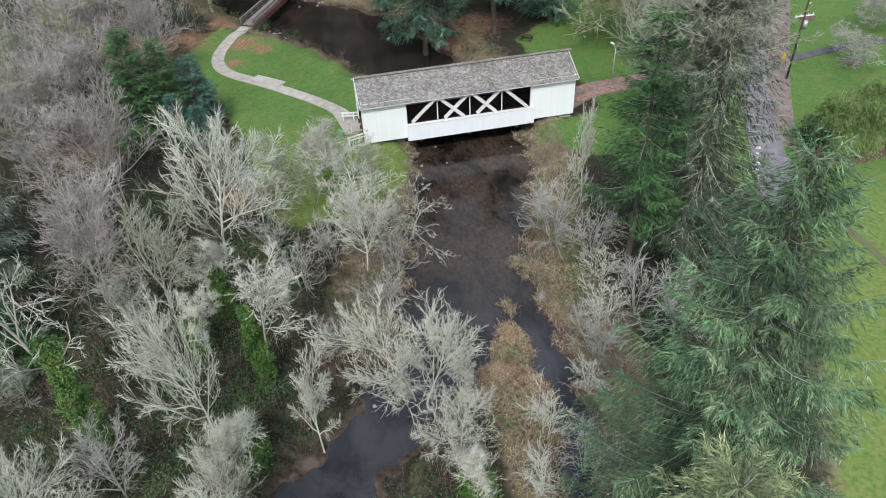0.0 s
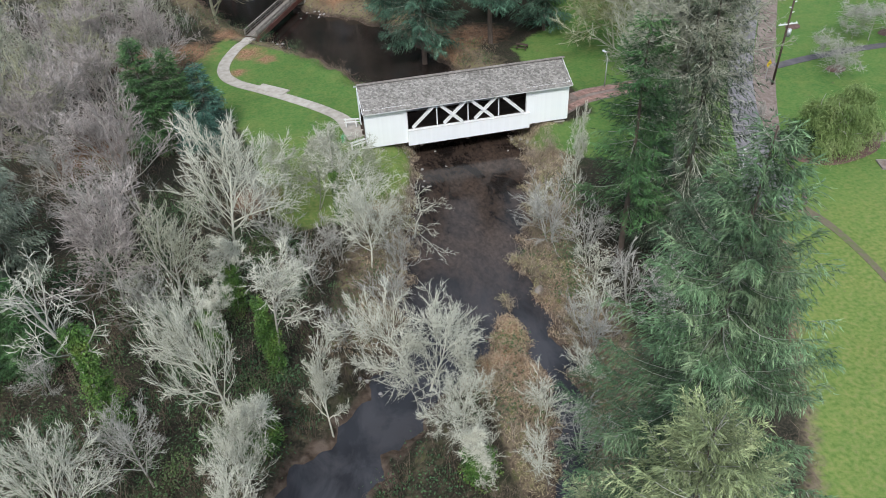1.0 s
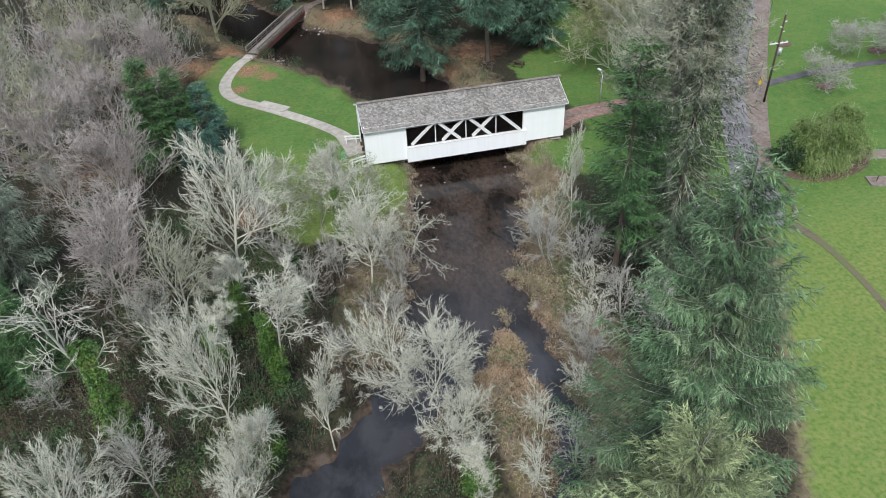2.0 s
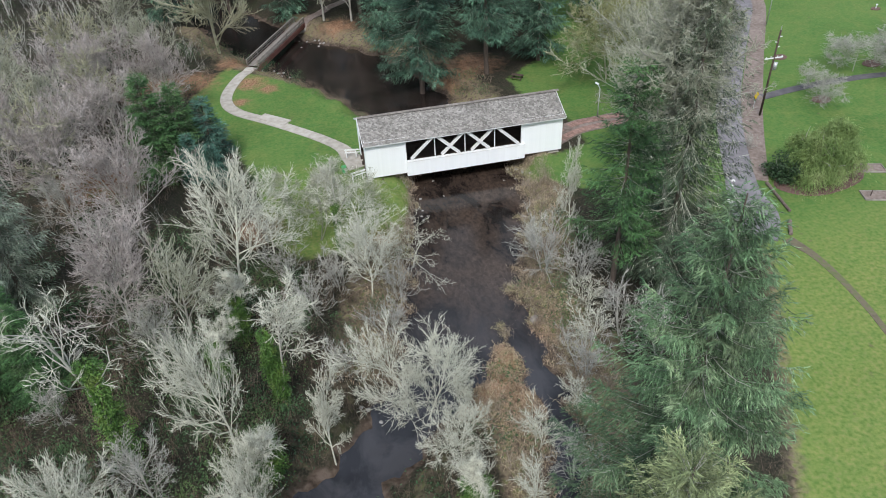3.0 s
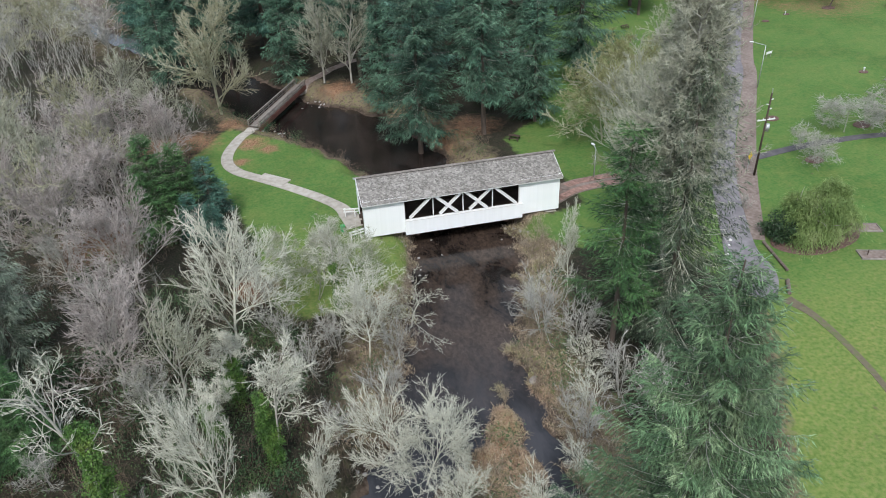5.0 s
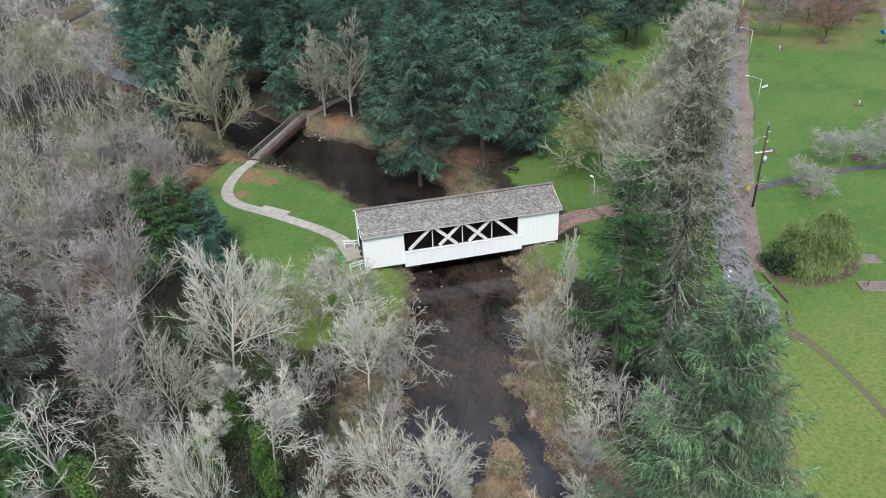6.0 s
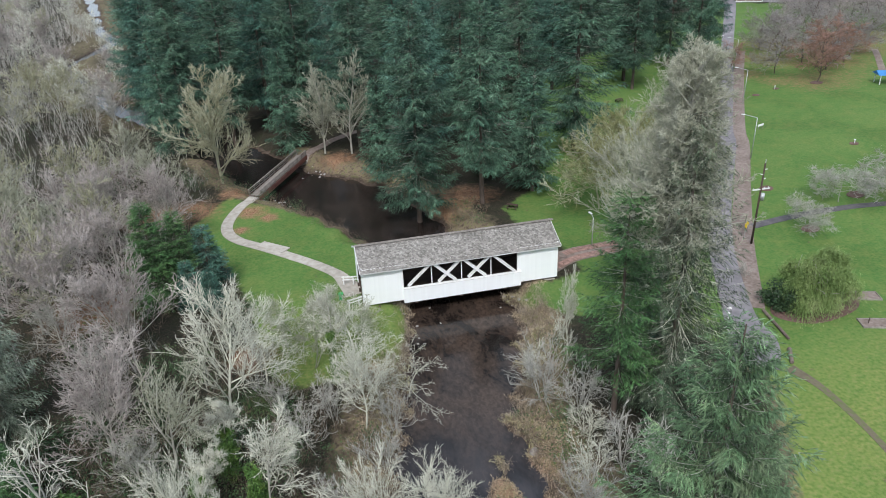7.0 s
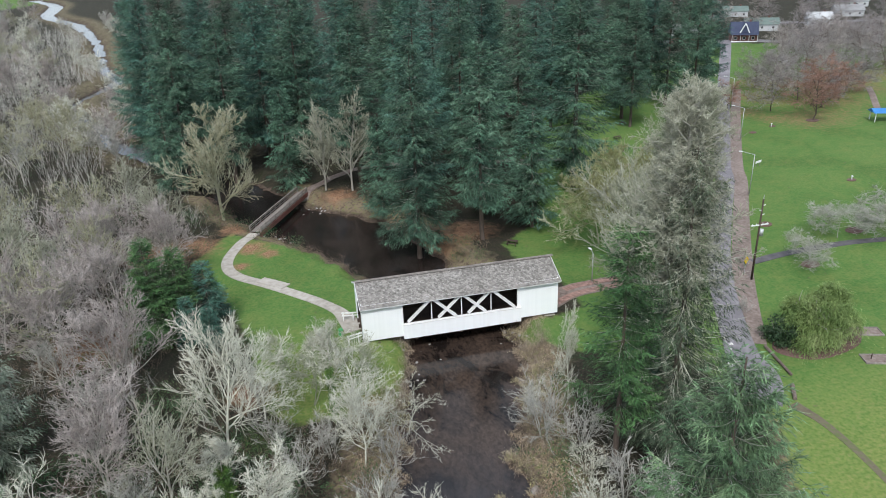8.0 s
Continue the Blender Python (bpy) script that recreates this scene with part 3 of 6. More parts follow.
def fronds(origin, direction, length, width, rng, sag=0.0, light=False):
    """Slim leaf-shaped sprays, four corners each."""
    n = len(origin)
    a = rng.normal(0, 1, (n, 3)) * 0.55
    a[:, 2] += 0.9
    s = np.cross(direction, a)
    s /= np.linalg.norm(s, axis=1)[:, None] + 1e-9
    mid = origin + direction * (length * 0.42)[:, None]
    end = origin + direction * length[:, None]
    end[:, 2] -= sag * length
    w = (s.T * width / 2).T
    if light:
        return np.stack([origin + 0.7 * w, end, origin - 0.7 * w], 1).reshape(-1, 3), np.arange(3 * n).reshape(n, 3)
    v = np.stack([origin, mid + w, end, mid - w], 1).reshape(-1, 3)
    f = np.arange(4 * n).reshape(n, 4)
    return v, f


def bough_conifer(name, seed, height, radius, needles, bark, label, whorl=0.5, per=6, bare=0.15, droop=0.5, power=0.6, gap=0.17, fine=7, twig=0.26, frond=0.26, hang=0.6, lift=0.5, bough_mat=None, bough_r=0.06, lichen=0.25, bald=0.0, slim=0.2):
    """A conifer seen close: arching boughs with pale spines, side twigs hanging from them, and fine sprays along each twig."""
    rng = np.random.default_rng(seed)
    e = thing(name, label, "conifer tree", group="conifers")
    tz = np.linspace(-0.3, height, 9)
    wob = np.cumsum(rng.normal(0, 0.05, (9, 2)), 0)
    wob[0] = 0
    link("trunk", *tubes([(np.column_stack([wob, tz]), np.linspace(height * 0.013, 0.03, 9))], 8), bark, e, smooth=True)
    vs, tones, spines, stems = [], [], [], []
    z = height * bare
    while z < height - 0.2:
        f = (z - height * bare) / (height * (1 - bare))
        full = radius * (1 - f) ** power * (min(1, 0.6 + 4 * f))
        for k in range(per):
            if rng.random() < 0.12:
                continue
            az = rng.uniform(0, 6.283)
            L = full * rng.choice([rng.uniform(0.55, 0.85), rng.uniform(0.85, 1.05)]) + 0.3
            el = lift * f - droop * (1 - f) * 0.8 + rng.normal(0, 0.12)
            t = np.linspace(0, 1, 12)
            hz = np.array([math.cos(az), math.sin(az)])
            r = L * t * math.cos(el)
            dz = L * (t * math.sin(el) - droop * 0.5 * (t - t ** 2.2) + 0.2 * droop * t ** 3)
            cx, cy = np.interp(z, tz, wob[:, 0]), np.interp(z, tz, wob[:, 1])
            sway = np.sin(t * 3 + rng.uniform(0, 6)) * 0.07 * L * t
            pts = np.column_stack([cx + hz[0] * r - hz[1] * sway, cy + hz[1] * r + hz[0] * sway, z + dz + rng.uniform(-0.25, 0.25)])
            shade = rng.uniform(0.56, 1.28)
            w = bough_r * (0.35 + 0.65 * L / radius)
            spines.append((pts[:10:2], np.linspace(w, 0.012, 5)))
            m = max(4, int(0.86 * L / gap))
            u = np.repeat(np.linspace(0.1, 0.99, m), 2)
            sgn = np.tile([-1.0, 1.0], m)
            q = np.column_stack([np.interp(u, t, pts[:, a]) for a in range(3)])
            dd = np.column_stack([np.interp(u, t, np.gradient(pts[:, a])) for a in range(3)])
            dd /= np.linalg.norm(dd, axis=1)[:, None] + 1e-9
            side = np.column_stack([-dd[:, 1], dd[:, 0], np.zeros(len(u))]) * sgn[:, None]
            tl = twig * L * (1 - u) ** 0.7 * rng.uniform(0.6, 1.25, len(u)) + frond * 1.8
            td = dd * rng.uniform(0.55, 0.95, len(u))[:, None] + side * rng.uniform(0.4, 0.9, len(u))[:, None]
            td[:, 2] -= hang * rng.uniform(0.2, 1.3, len(u))
            td /= np.linalg.norm(td, axis=1)[:, None]
            for j in np.nonzero(rng.random(len(u)) < lichen * (1 + bald * 1.5 * f))[0]:
                stems.append((q[j], td[j] * tl[j] * 0.9 - np.array([0, 0, 0.12 * tl[j]]), 0.35 * w + 0.008))
            clad = rng.random(len(u)) > bald * min(1, 1.6 * f)
            q, td, tl, side = q[clad], td[clad], tl[clad], side[clad]
            # paler new tips; the darker inner end is crown shade put into colour
            depth_tone = shade * (0.72 + 0.5 * u[clad])
            for j in range(fine):
                fr = (j + rng.random(len(tl))) / fine
                o = q + td * (tl * fr)[:, None]
                o[:, 2] -= 0.3 * hang * tl * fr ** 2
                for s2 in (-0.55, 0.55):
                    d = td + side * (s2 + rng.normal(0, 0.25, len(tl)))[:, None] + rng.normal(0, 0.16, td.shape)
                    d[:, 2] -= hang * 0.35 * fr
                    d /= np.linalg.norm(d, axis=1)[:, None]
                    vs.append(fronds(o, d, frond * rng.uniform(0.6, 1.4, len(tl)), frond * slim * rng.uniform(0.7, 1.3, len(tl)), rng, 0.15, True)[0])
                    tones.append(np.repeat(depth_tone * (0.85 + 0.3 * fr), 3))
        z += whorl * rng.uniform(0.75, 1.25) * (1.0 - 0.35 * f)
    v = np.vstack(vs)
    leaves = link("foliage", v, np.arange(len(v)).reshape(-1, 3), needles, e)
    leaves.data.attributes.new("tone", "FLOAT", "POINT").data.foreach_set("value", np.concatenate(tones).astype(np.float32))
    tagged(link("branchwork", *twiggy(spines, stems), bough_mat or BOUGH, e), kind="stuff")
    return e


def leaf_cloud(rng, centres, n, radius, size, flat=0.6):
    """Loose leaves gathered round points."""
    c = centres[rng.integers(0, len(centres), n)]
    o = c + rng.normal(0, 1, (n, 3)) * np.array([radius, radius, radius * flat])
    d = rng.normal(0, 1, (n, 3))
    d /= np.linalg.norm(d, axis=1)[:, None]
    return fronds(o, d, size * rng.uniform(0.6, 1.4, n), size * rng.uniform(0.4, 0.8, n), rng)


def add_ivy(tree, seed, path, r, n=1500, leaf=0.17):
    """Ivy wrapped round a stem that runs along the given points."""
    rng = np.random.default_rng(seed)
    p = np.array(path, float)
    t = rng.random(n) ** 0.8 * (len(p) - 1.001)
    k = t.astype(int)
    c = p[k] + (p[k + 1] - p[k]) * (t - k)[:, None]
    a = rng.uniform(0, 6.283, n)
    lump = 0.7 + 0.5 * np.sin(t * 7 + seed) * np.sin(a * 2 + t * 4)
    rr = r * lump * rng.uniform(0.45, 1.1, n) * (1.15 - 0.55 * t / len(p))
    out = np.column_stack([np.cos(a), np.sin(a), rng.normal(-0.4, 0.4, n)])
    o = c + out * np.column_stack([rr, rr, 0.25 * rr])
    d = out + rng.normal(0, 0.5, (n, 3))
    d /= np.linalg.norm(d, axis=1)[:, None]
    v, f = fronds(o, d, leaf * rng.uniform(0.7, 1.5, n), leaf * rng.uniform(0.6, 1.0, n), rng)
    link("ivy", v, f, IVY, tree, "glossy green ivy leaves on the trunk")
    return tree


def put(tree, x, y, turn=0.0, size=1.0, lean=(0, 0), wide=1.0):
    """The pose of a tree on the land: lean is metres that a 10 m height leans to x and y."""
    m = Matrix.Translation((x, y, ground_z(x, y) - 0.05))
    shear = Matrix.Identity(4)
    shear[0][2], shear[1][2] = lean[0] / 10, lean[1] / 10
    m = m @ shear @ Matrix.Rotation(radians(turn), 4, "Z") @ Matrix.Diagonal((size * wide, size * wide, size, 1))
    return m


def plant(proto, rows, used):
    """Set the first tree itself, then copies of it: x, y, turn, size."""
    for row in rows:
        x, y, turn, size, wide = (*row, 1.0)[:5]
        m = put(proto, x, y, turn, size, wide=wide)
        if proto.name in used:
            copy_thing(proto, m)
        else:
            used.add(proto.name)
            proto.matrix_basis = m


USED = set()

build_ground()

# ---- ways ----
strip("path", [(-13.7, 43.6, 1.0), (-16.4, 39.2, 0.95), (-18.1, 33.6, 0.95), (-17.9, 29.3, 0.95), (-16.0, 25.8, 0.95), (-12.8, 22.6, 0.95), (-9.4, 19.0, 0.9),
               (-5.4, 14.6, 0.9), (-2.4, 10.4, 0.95), (-1.2, 6.8, 1.3), (-0.4, 3.8, 1.6)], CONCRETE, "pale concrete footpath curving across the lawn", "footpath", 0.06)
strip("path_north", [(-3.6, 63.4, 1.0), (-0.6, 67.8, 1.0), (4.2, 72.6, 1.0), (12, 77, 1.0), (24, 76, 1.0), (38, 71.5, 0.9), (50, 69, 0.9), (62, 62, 0.9), (80, 45, 0.9)], GRAVEL, "brown gravel path through the firs", "footpath", 0.06)
strip("road", [(40.2, -25, 2.4), (43.0, -20.5, 2.7), (45.3, -14.0, 1.9), (54.2, 3.6, 1.75), (66.3, 22, 1.75), (80.5, 42.1, 1.75), (87, 53.1, 1.75), (113.7, 93.1, 1.75), (131, 119.5, 1.8), (176.5, 187, 2.2), (191, 209, 2.4)], ASPHALT, "narrow worn asphalt park road", "road", 0.07)
strip("verge", [(47.9, -14.5, 0.8), (57.0, 2.0, 1.5), (69.2, 20.3, 1.4), (83.0, 40.5, 1.3), (89.5, 51.5, 1.3), (116.3, 91.4, 1.3), (135.1, 118.4, 1.3)], GRAVEL, "brown gravel verge beside the road", "verge", 0.045)
strip("cross_path", [(61.5, 6.4, 0.8), (69.4, 7.7, 0.8), (77, 8.2, 0.8), (87, 7.4, 0.8), (110, 3, 0.8), (140, -8, 0.8)], DARK_ASPHALT, "dark asphalt footpath across the lawn", "footpath", 0.05)
strip("far_path", [(172, 105, 0.9), (166, 97, 0.9), (158, 87, 0.9), (150.5, 77.5, 0.9)], GRAVEL, "pale gravel footpath beside the shelter", "footpath", 0.05)
strip("dirt_trail", [(43.5, -26.2, 0.8), (44.4, -29.4, 0.5), (44.5, -33.2, 0.42), (44.0, -38.6, 0.36), (42.5, -46, 0.3)], DIRT, "trodden dirt trail worn into the lawn", "trail", 0.03)
strip("cross_street", [(120, 250, 4), (185, 213, 4), (225, 192, 4), (300, 150, 4)], ASPHALT, "asphalt cross street before the houses", "road", 0.065)


def concrete_pad():
    bm = box(bmesh.new(), -2.6, 2.6, -0.9, 0.9, -0.2, 0.1, 0.02)
    ob = part("concrete_pad", bm, CONCRETE)
    ob.matrix_basis = pose(-11.0, 21.9, ground_z(-11, 21.9) + 0.05, 0, 0, -43)
    tagged(ob, "pale concrete pad widening the footpath", "pad", kind="structure")


concrete_pad()


# ---- the covered bridge ----
def boarding(name, x0, x1, z0, z1, y, face, parent, label=""):
    """A wall of upright boards, each a piece of its own on a thin backing."""
    lo, hi = sorted((y - face * 0.03, y - face * 0.07))
    back = part(name, box(bmesh.new(), x0, x1, lo, hi, z0 + 0.03, z1), WHITE, parent, label)
    n = int(round((x1 - x0) / 0.28))
    step = (x1 - x0) / n
    lo, hi = sorted((0, -face * 0.028))
    first = part("board", box(bmesh.new(), 0.002, step - 0.002, lo, hi, z0, z1), WHITE, back)
    rng = random.Random(int(x0 * 31 + z0 * 7))
    for k in range(n):
        ob = first if k == 0 else first.copy()
        if k:
            scene.collection.objects.link(ob)
        ob.location = (x0 + k * step, y + face * rng.uniform(0, 0.002), rng.uniform(-0.012, 0))


def covered_bridge():
    X0, L, W, EAVE, BASE = 0.2, 26.65, 7.4, 5.59, 0.36
    e = thing("covered_bridge", "white covered timber bridge with truss windows and grey shingle roof", "covered bridge")
    open0, open1 = 5.45, 20.95
    for y, face, tag in ((0.0, -1, "near"), (W, 1, "far")):
        for a, b in ((X0, open0), (open1, L)):
            boarding("side_wall", a, b, BASE, EAVE, y, face, e)
        f = y + face * 0.42
        boarding("skirt", open0 - 0.1, open1 + 0.45, BASE - 0.28, 2.12, f, face, e, "white board skirt below the truss windows")
        bm = bmesh.new()
        lo, hi = sorted((f + face * 0.06, y - face * 0.05))
        box(bm, open0 - 0.1, open1 + 0.45, lo, hi, 2.12, 2.2, 0.015)
        part("ledge", bm, WHITE_TRIM, e, "white sloping ledge along the truss windows")
        for xe in (open0 - 0.1, open1 + 0.41):
            bm = bmesh.new()
            lo, hi = sorted((f - face * 0.07, y))
            box(bm, xe, xe + 0.04, lo, hi, BASE - 0.28, 2.11)
            part("skirt_end", bm, WHITE, e)
        # truss seen in the opening
        inner = y + face * 0.02
        for px in (9.25, 13.3, 17.35):
            for foot in (-3.2, 3.2):
                part("brace", beam(bmesh.new(), (px + (0.14 if foot > 0 else -0.14), inner, 5.2), (px + foot, inner + (0.12 if foot > 0 else -0.08) * face, 2.3), 0.42, 0.3, 0.02), WHITE_TRIM, e, "white painted diagonal truss brace")
            part("tie_rod", rod(bmesh.new(), (px, inner - face * 0.2, 2.2), (px, inner - face * 0.2, 5.2), 0.08), WHITE_TRIM, e, "thin pale upright tie rod")
        bm = bmesh.new()
        lo, hi = sorted((y - face * 0.02, y - face * 0.3))
        box(bm, open0, open1, lo, hi, 5.2, EAVE, 0.02)
        part("top_chord", bm, WHITE_TRIM, e)
        for xe in (open0 - 0.12, open1):
            bm = bmesh.new()
            lo, hi = sorted((y + face * 0.02, y - face * 0.2))
            box(bm, xe, xe + 0.12, lo, hi, 2.2, 5.2, 0.01)
            part("window_post", bm, WHITE_TRIM, e)
        bm = bmesh.new()
        lo, hi = sorted((y - face * 0.1, y - face * 0.4))
        box(bm, 0.2, L - 0.2, lo, hi, 0.35, 0.85, 0.02)
        part("bottom_chord", bm, DARK_WOOD, e, "dark timber lower chord")
    # deck of crosswise planks on stringers
    deck = one_box("deck", (X0, L, 0.42, W - 0.42, 0.565, 0.6), DARK_WOOD, e, "dark brown plank roadway inside the bridge", 0)
    n, first = 88, None
    for k in range(n):
        ob = one_box("plank", (0, 0.28, 0.44, W - 0.44, 0.6, 0.69), DARK_WOOD, deck, "", 0.005) if first is None else first.copy()
        if first is None:
            first = ob
        else:
            scene.collection.objects.link(ob)
        ob.location = (X0 + 0.05 + k * (L - X0 - 0.1) / n, 0, 0.008 * (k % 3))
    for y in (1.2, 2.8, 4.4, 6.0):
        one_box("stringer", (0.0, L, y - 0.18, y + 0.18, 0.05, 0.56), DARK_WOOD, e, "dark timber stringer under the deck")
    for x in (2.0, 7.0, 13.1, 19.2, 24.5):
        one_box("floor_beam", (x - 0.2, x + 0.2, -0.3, W + 0.3, -0.25, 0.04), DARK_WOOD, e, "dark timber floor beam")
    # added dark linings put the interior's shade into colour and keep the bridge dim
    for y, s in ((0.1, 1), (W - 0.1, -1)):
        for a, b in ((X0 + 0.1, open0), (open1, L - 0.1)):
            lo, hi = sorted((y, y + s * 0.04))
            one_box("lining", (a, b, lo, hi, 0.7, EAVE), DARK_WOOD, e, "dark inner sheet added to deepen the shade inside", 0)
    # portals
    for x, s in ((X0, -1), (L, 1)):
        lo, hi = sorted((x, x + s * 0.1))
        for ya, yb in ((0.0, 1.25), (W - 1.25, W)):
            one_box("portal_wall", (lo, hi, ya, yb, BASE, EAVE), WHITE, e, "", 0.01)
        bm = bmesh.new()
        top = [(1.25, 4.2), (W - 1.25, 4.2), (W - 1.25, EAVE), (W, EAVE), (W / 2, 7.05), (0, EAVE), (1.25, EAVE)]
        a = [bm.verts.new((lo, y, z)) for y, z in top]
        b = [bm.verts.new((hi, y, z)) for y, z in top]
        bm.faces.new(a)
        bm.faces.new(b[::-1])
        for k in range(len(top)):
            bm.faces.new((a[k], a[(k + 1) % len(top)], b[(k + 1) % len(top)], b[k]))
        part("gable", bm, WHITE, e, "white boarded gable over the portal")
        # splayed guard rails
        for yy, sy in ((0.9, -1), (W - 0.9, 1)) if s < 0 else ():
            rail = part("guard_rail", beam(bmesh.new(), (x + s * 0.2, yy, 1.3), (x + s * 2.2, yy + sy * 0.5, 1.2), 0.08, 0.2, 0.01), WHITE_TRIM, e, "low white guard rail beside the portal")
            for f in (0.25, 0.9):
                px, py = x + s * (0.2 + 2.0 * f), yy + sy * 0.5 * f
                part("post", box(bmesh.new(), px - 0.07, px + 0.07, py - 0.07, py + 0.07, -0.3, 1.35, 0.01), WHITE_TRIM, rail)
            part("lower_rail", beam(bmesh.new(), (x + s * 0.2, yy, 0.9), (x + s * 2.2, yy + sy * 0.5, 0.8), 0.06, 0.14, 0.01), WHITE_TRIM, rail)
    # roof: sheathing, shingles, ridge caps, barge boards
    ridge_y, ridge_z, over, ex = W / 2, 7.28, 0.5, 0.3
    rise = (ridge_z - EAVE) / ridge_y
    bm = bmesh.new()
    prof = [(-over, EAVE - rise * over - 0.06), (ridge_y, ridge_z - 0.06), (W + over, EAVE - rise * over - 0.06), (W + over, EAVE - rise * over - 0.18), (ridge_y, ridge_z - 0.18), (-over, EAVE - rise * over - 0.18)]
    a = [bm.verts.new((X0 - ex, y, z)) for y, z in prof]
    b = [bm.verts.new((L + ex, y, z)) for y, z in prof]
    for k in range(6):
        bm.faces.new((a[k], a[(k + 1) % 6], b[(k + 1) % 6], b[k]))
    for ring in (a, b):
        bm.faces.new((ring[0], ring[1], ring[4], ring[5]))
        bm.faces.new((ring[1], ring[2], ring[3], ring[4]))
    roof = part("roof", bm, GREY_WOOD, e, "low pitched roof of weathered grey shingles")
    rng = random.Random(5)
    verts, faces = [], []
    slope = math.hypot(ridge_y + over, rise * (ridge_y + over))
    courses = 22
    cu, cs = (ridge_y + over) / slope, rise * (ridge_y + over) / slope
    for side in (0, 1):
        for c in range(courses):
            t0 = c * slope / courses - 0.03
            x = X0 - ex - rng.uniform(0, 0.2)
            while x < L + ex:
                w = rng.uniform(0.14, 0.34)
                x1 = min(x + w, L + ex + 0.02)
                a0 = t0 - rng.uniform(0, 0.03)
                a1 = a0 + slope / courses + 0.05
                lift = 0.03 + rng.uniform(0, 0.018)
                pts = []
                for t, h in ((a0, lift + 0.02), (a1, lift - 0.012), (a0, 0.0)):
                    y = -over + t * cu - h * cs
                    z = EAVE - rise * over - 0.06 + t * cs + h * cu
                    pts.append((y if side == 0 else W - y, z))
                i = len(verts)
                xa, xb = max(x, X0 - ex - 0.02) + 0.005, x1 - 0.005
                for y, z in pts:
                    verts += [(xa, y, z), (xb, y, z)]
                faces += [(i, i + 1, i + 3, i + 2), (i + 4, i + 5, i + 1, i), (i + 4, i, i + 2), (i + 1, i + 5, i + 3)]
                x = x1
    tagged(link("shingles", verts, faces, SHINGLE, roof, "split cedar shingles, weathered grey, uneven"), kind="stuff")
    bm = bmesh.new()
    x = X0 - ex
    while x < L + ex:
        for s in (-1, 1):
            beam(bm, (x, ridge_y + s * 0.12, ridge_z + 0.035), (x + 0.42, ridge_y + s * 0.12, ridge_z + 0.055), 0.3, 0.025)
        x += 0.36
    part("ridge_cap", bm, GREY_WOOD, roof, "overlapping ridge shingles")
    for x in (X0 - ex - 0.03, L + ex + 0.03):
        for s in (0, 1):
            y0 = -over if s == 0 else W + over
            part("barge_board", beam(bmesh.new(), (x, y0, EAVE - rise * over - 0.1), (x, ridge_y, ridge_z - 0.1), 0.05, 0.2), WHITE_TRIM, roof, "white barge board")
    for y in (-over, W + over):
        one_box("fascia", (X0 - ex, L + ex, y - 0.03, y + 0.03, EAVE - rise * over - 0.22, EAVE - rise * over - 0.02), WHITE_TRIM, roof)
    bm = bmesh.new()
    k = X0 + 0.3
    while k < L:
        for y, z, y2, z2 in ((0.0, EAVE - 0.25, ridge_y, ridge_z - 0.28), (W, EAVE - 0.25, ridge_y, ridge_z - 0.28)):
            beam(bm, (k, y, z), (k, y2, z2), 0.08, 0.16)
        beam(bm, (k, 0.1, 5.3), (k, W - 0.1, 5.3), 0.1, 0.2)
        k += 1.3
    part("rafters", bm, DARK_WOOD, roof, "dark rafters and tie beams")
    return e


covered_bridge()


def abutments():
    for x0, x1, n in ((0.3, 1.9, 1), (24.9, 26.5, 2)):
        bm = box(bmesh.new(), x0, x1, 0.1, 7.3, -2.6, 0.02, 0.05)
        ob = part("abutment", bm, CONCRETE)
        tagged(ob, "stained concrete abutment under the bridge end", "abutment", kind="structure")


abutments()


# ---- the footbridge ----
def footbridge():
    a, b = Vector((-13.6, 44.0, 0.35)), Vector((-4.2, 63.6, 0.35))
    d = b - a
    length = d.length
    e = thing("footbridge", "narrow timber footbridge with red-brown beams and grey board railings", "footbridge", (a.x, a.y, a.z), rz=math.degrees(math.atan2(d.y, d.x)))
    for y in (-1.05, 1.05):
        one_box("girder", (-0.3, length + 0.3, y - 0.14, y + 0.14, -0.95, -0.12), RED_WOOD, e, "red-brown timber girder")
        rail = one_box("handrail", (-0.1, length + 0.1, y - 0.12, y + 0.12, 1.02, 1.1), GREY_WOOD, e, "weathered grey handrail")
        one_box("mid_rail", (0.0, length, y - 0.04, y + 0.04, 0.62, 0.8), GREY_WOOD, rail)
        one_box("low_rail", (0.0, length, y - 0.04, y + 0.04, 0.2, 0.38), GREY_WOOD, rail)
        n = 10
        for k in range(n + 1):
            x = k * length / n
            one_box("post", (x - 0.07, x + 0.07, y - 0.1, y + 0.1, -0.7, 1.02), GREY_WOOD, rail)
    n = 72
    first = None
    for k in range(n):
        x = k * length / n
        ob = one_box("plank", (0, length / n - 0.015, -0.93, 0.93, -0.1, 0.02), GREY_WOOD, e, "", 0.005) if first is None else first.copy()
        if first is not None:
            scene.collection.objects.link(ob)
        else:
            first = ob
        ob.location = (x, 0, 0.004 * (k % 3))
    for x in (0.0, length):
        one_box("pier", (x - 0.5, x + 0.5, -1.5, 1.5, -2.4, -0.97), CONCRETE, e, "concrete footing")
    return e


footbridge()


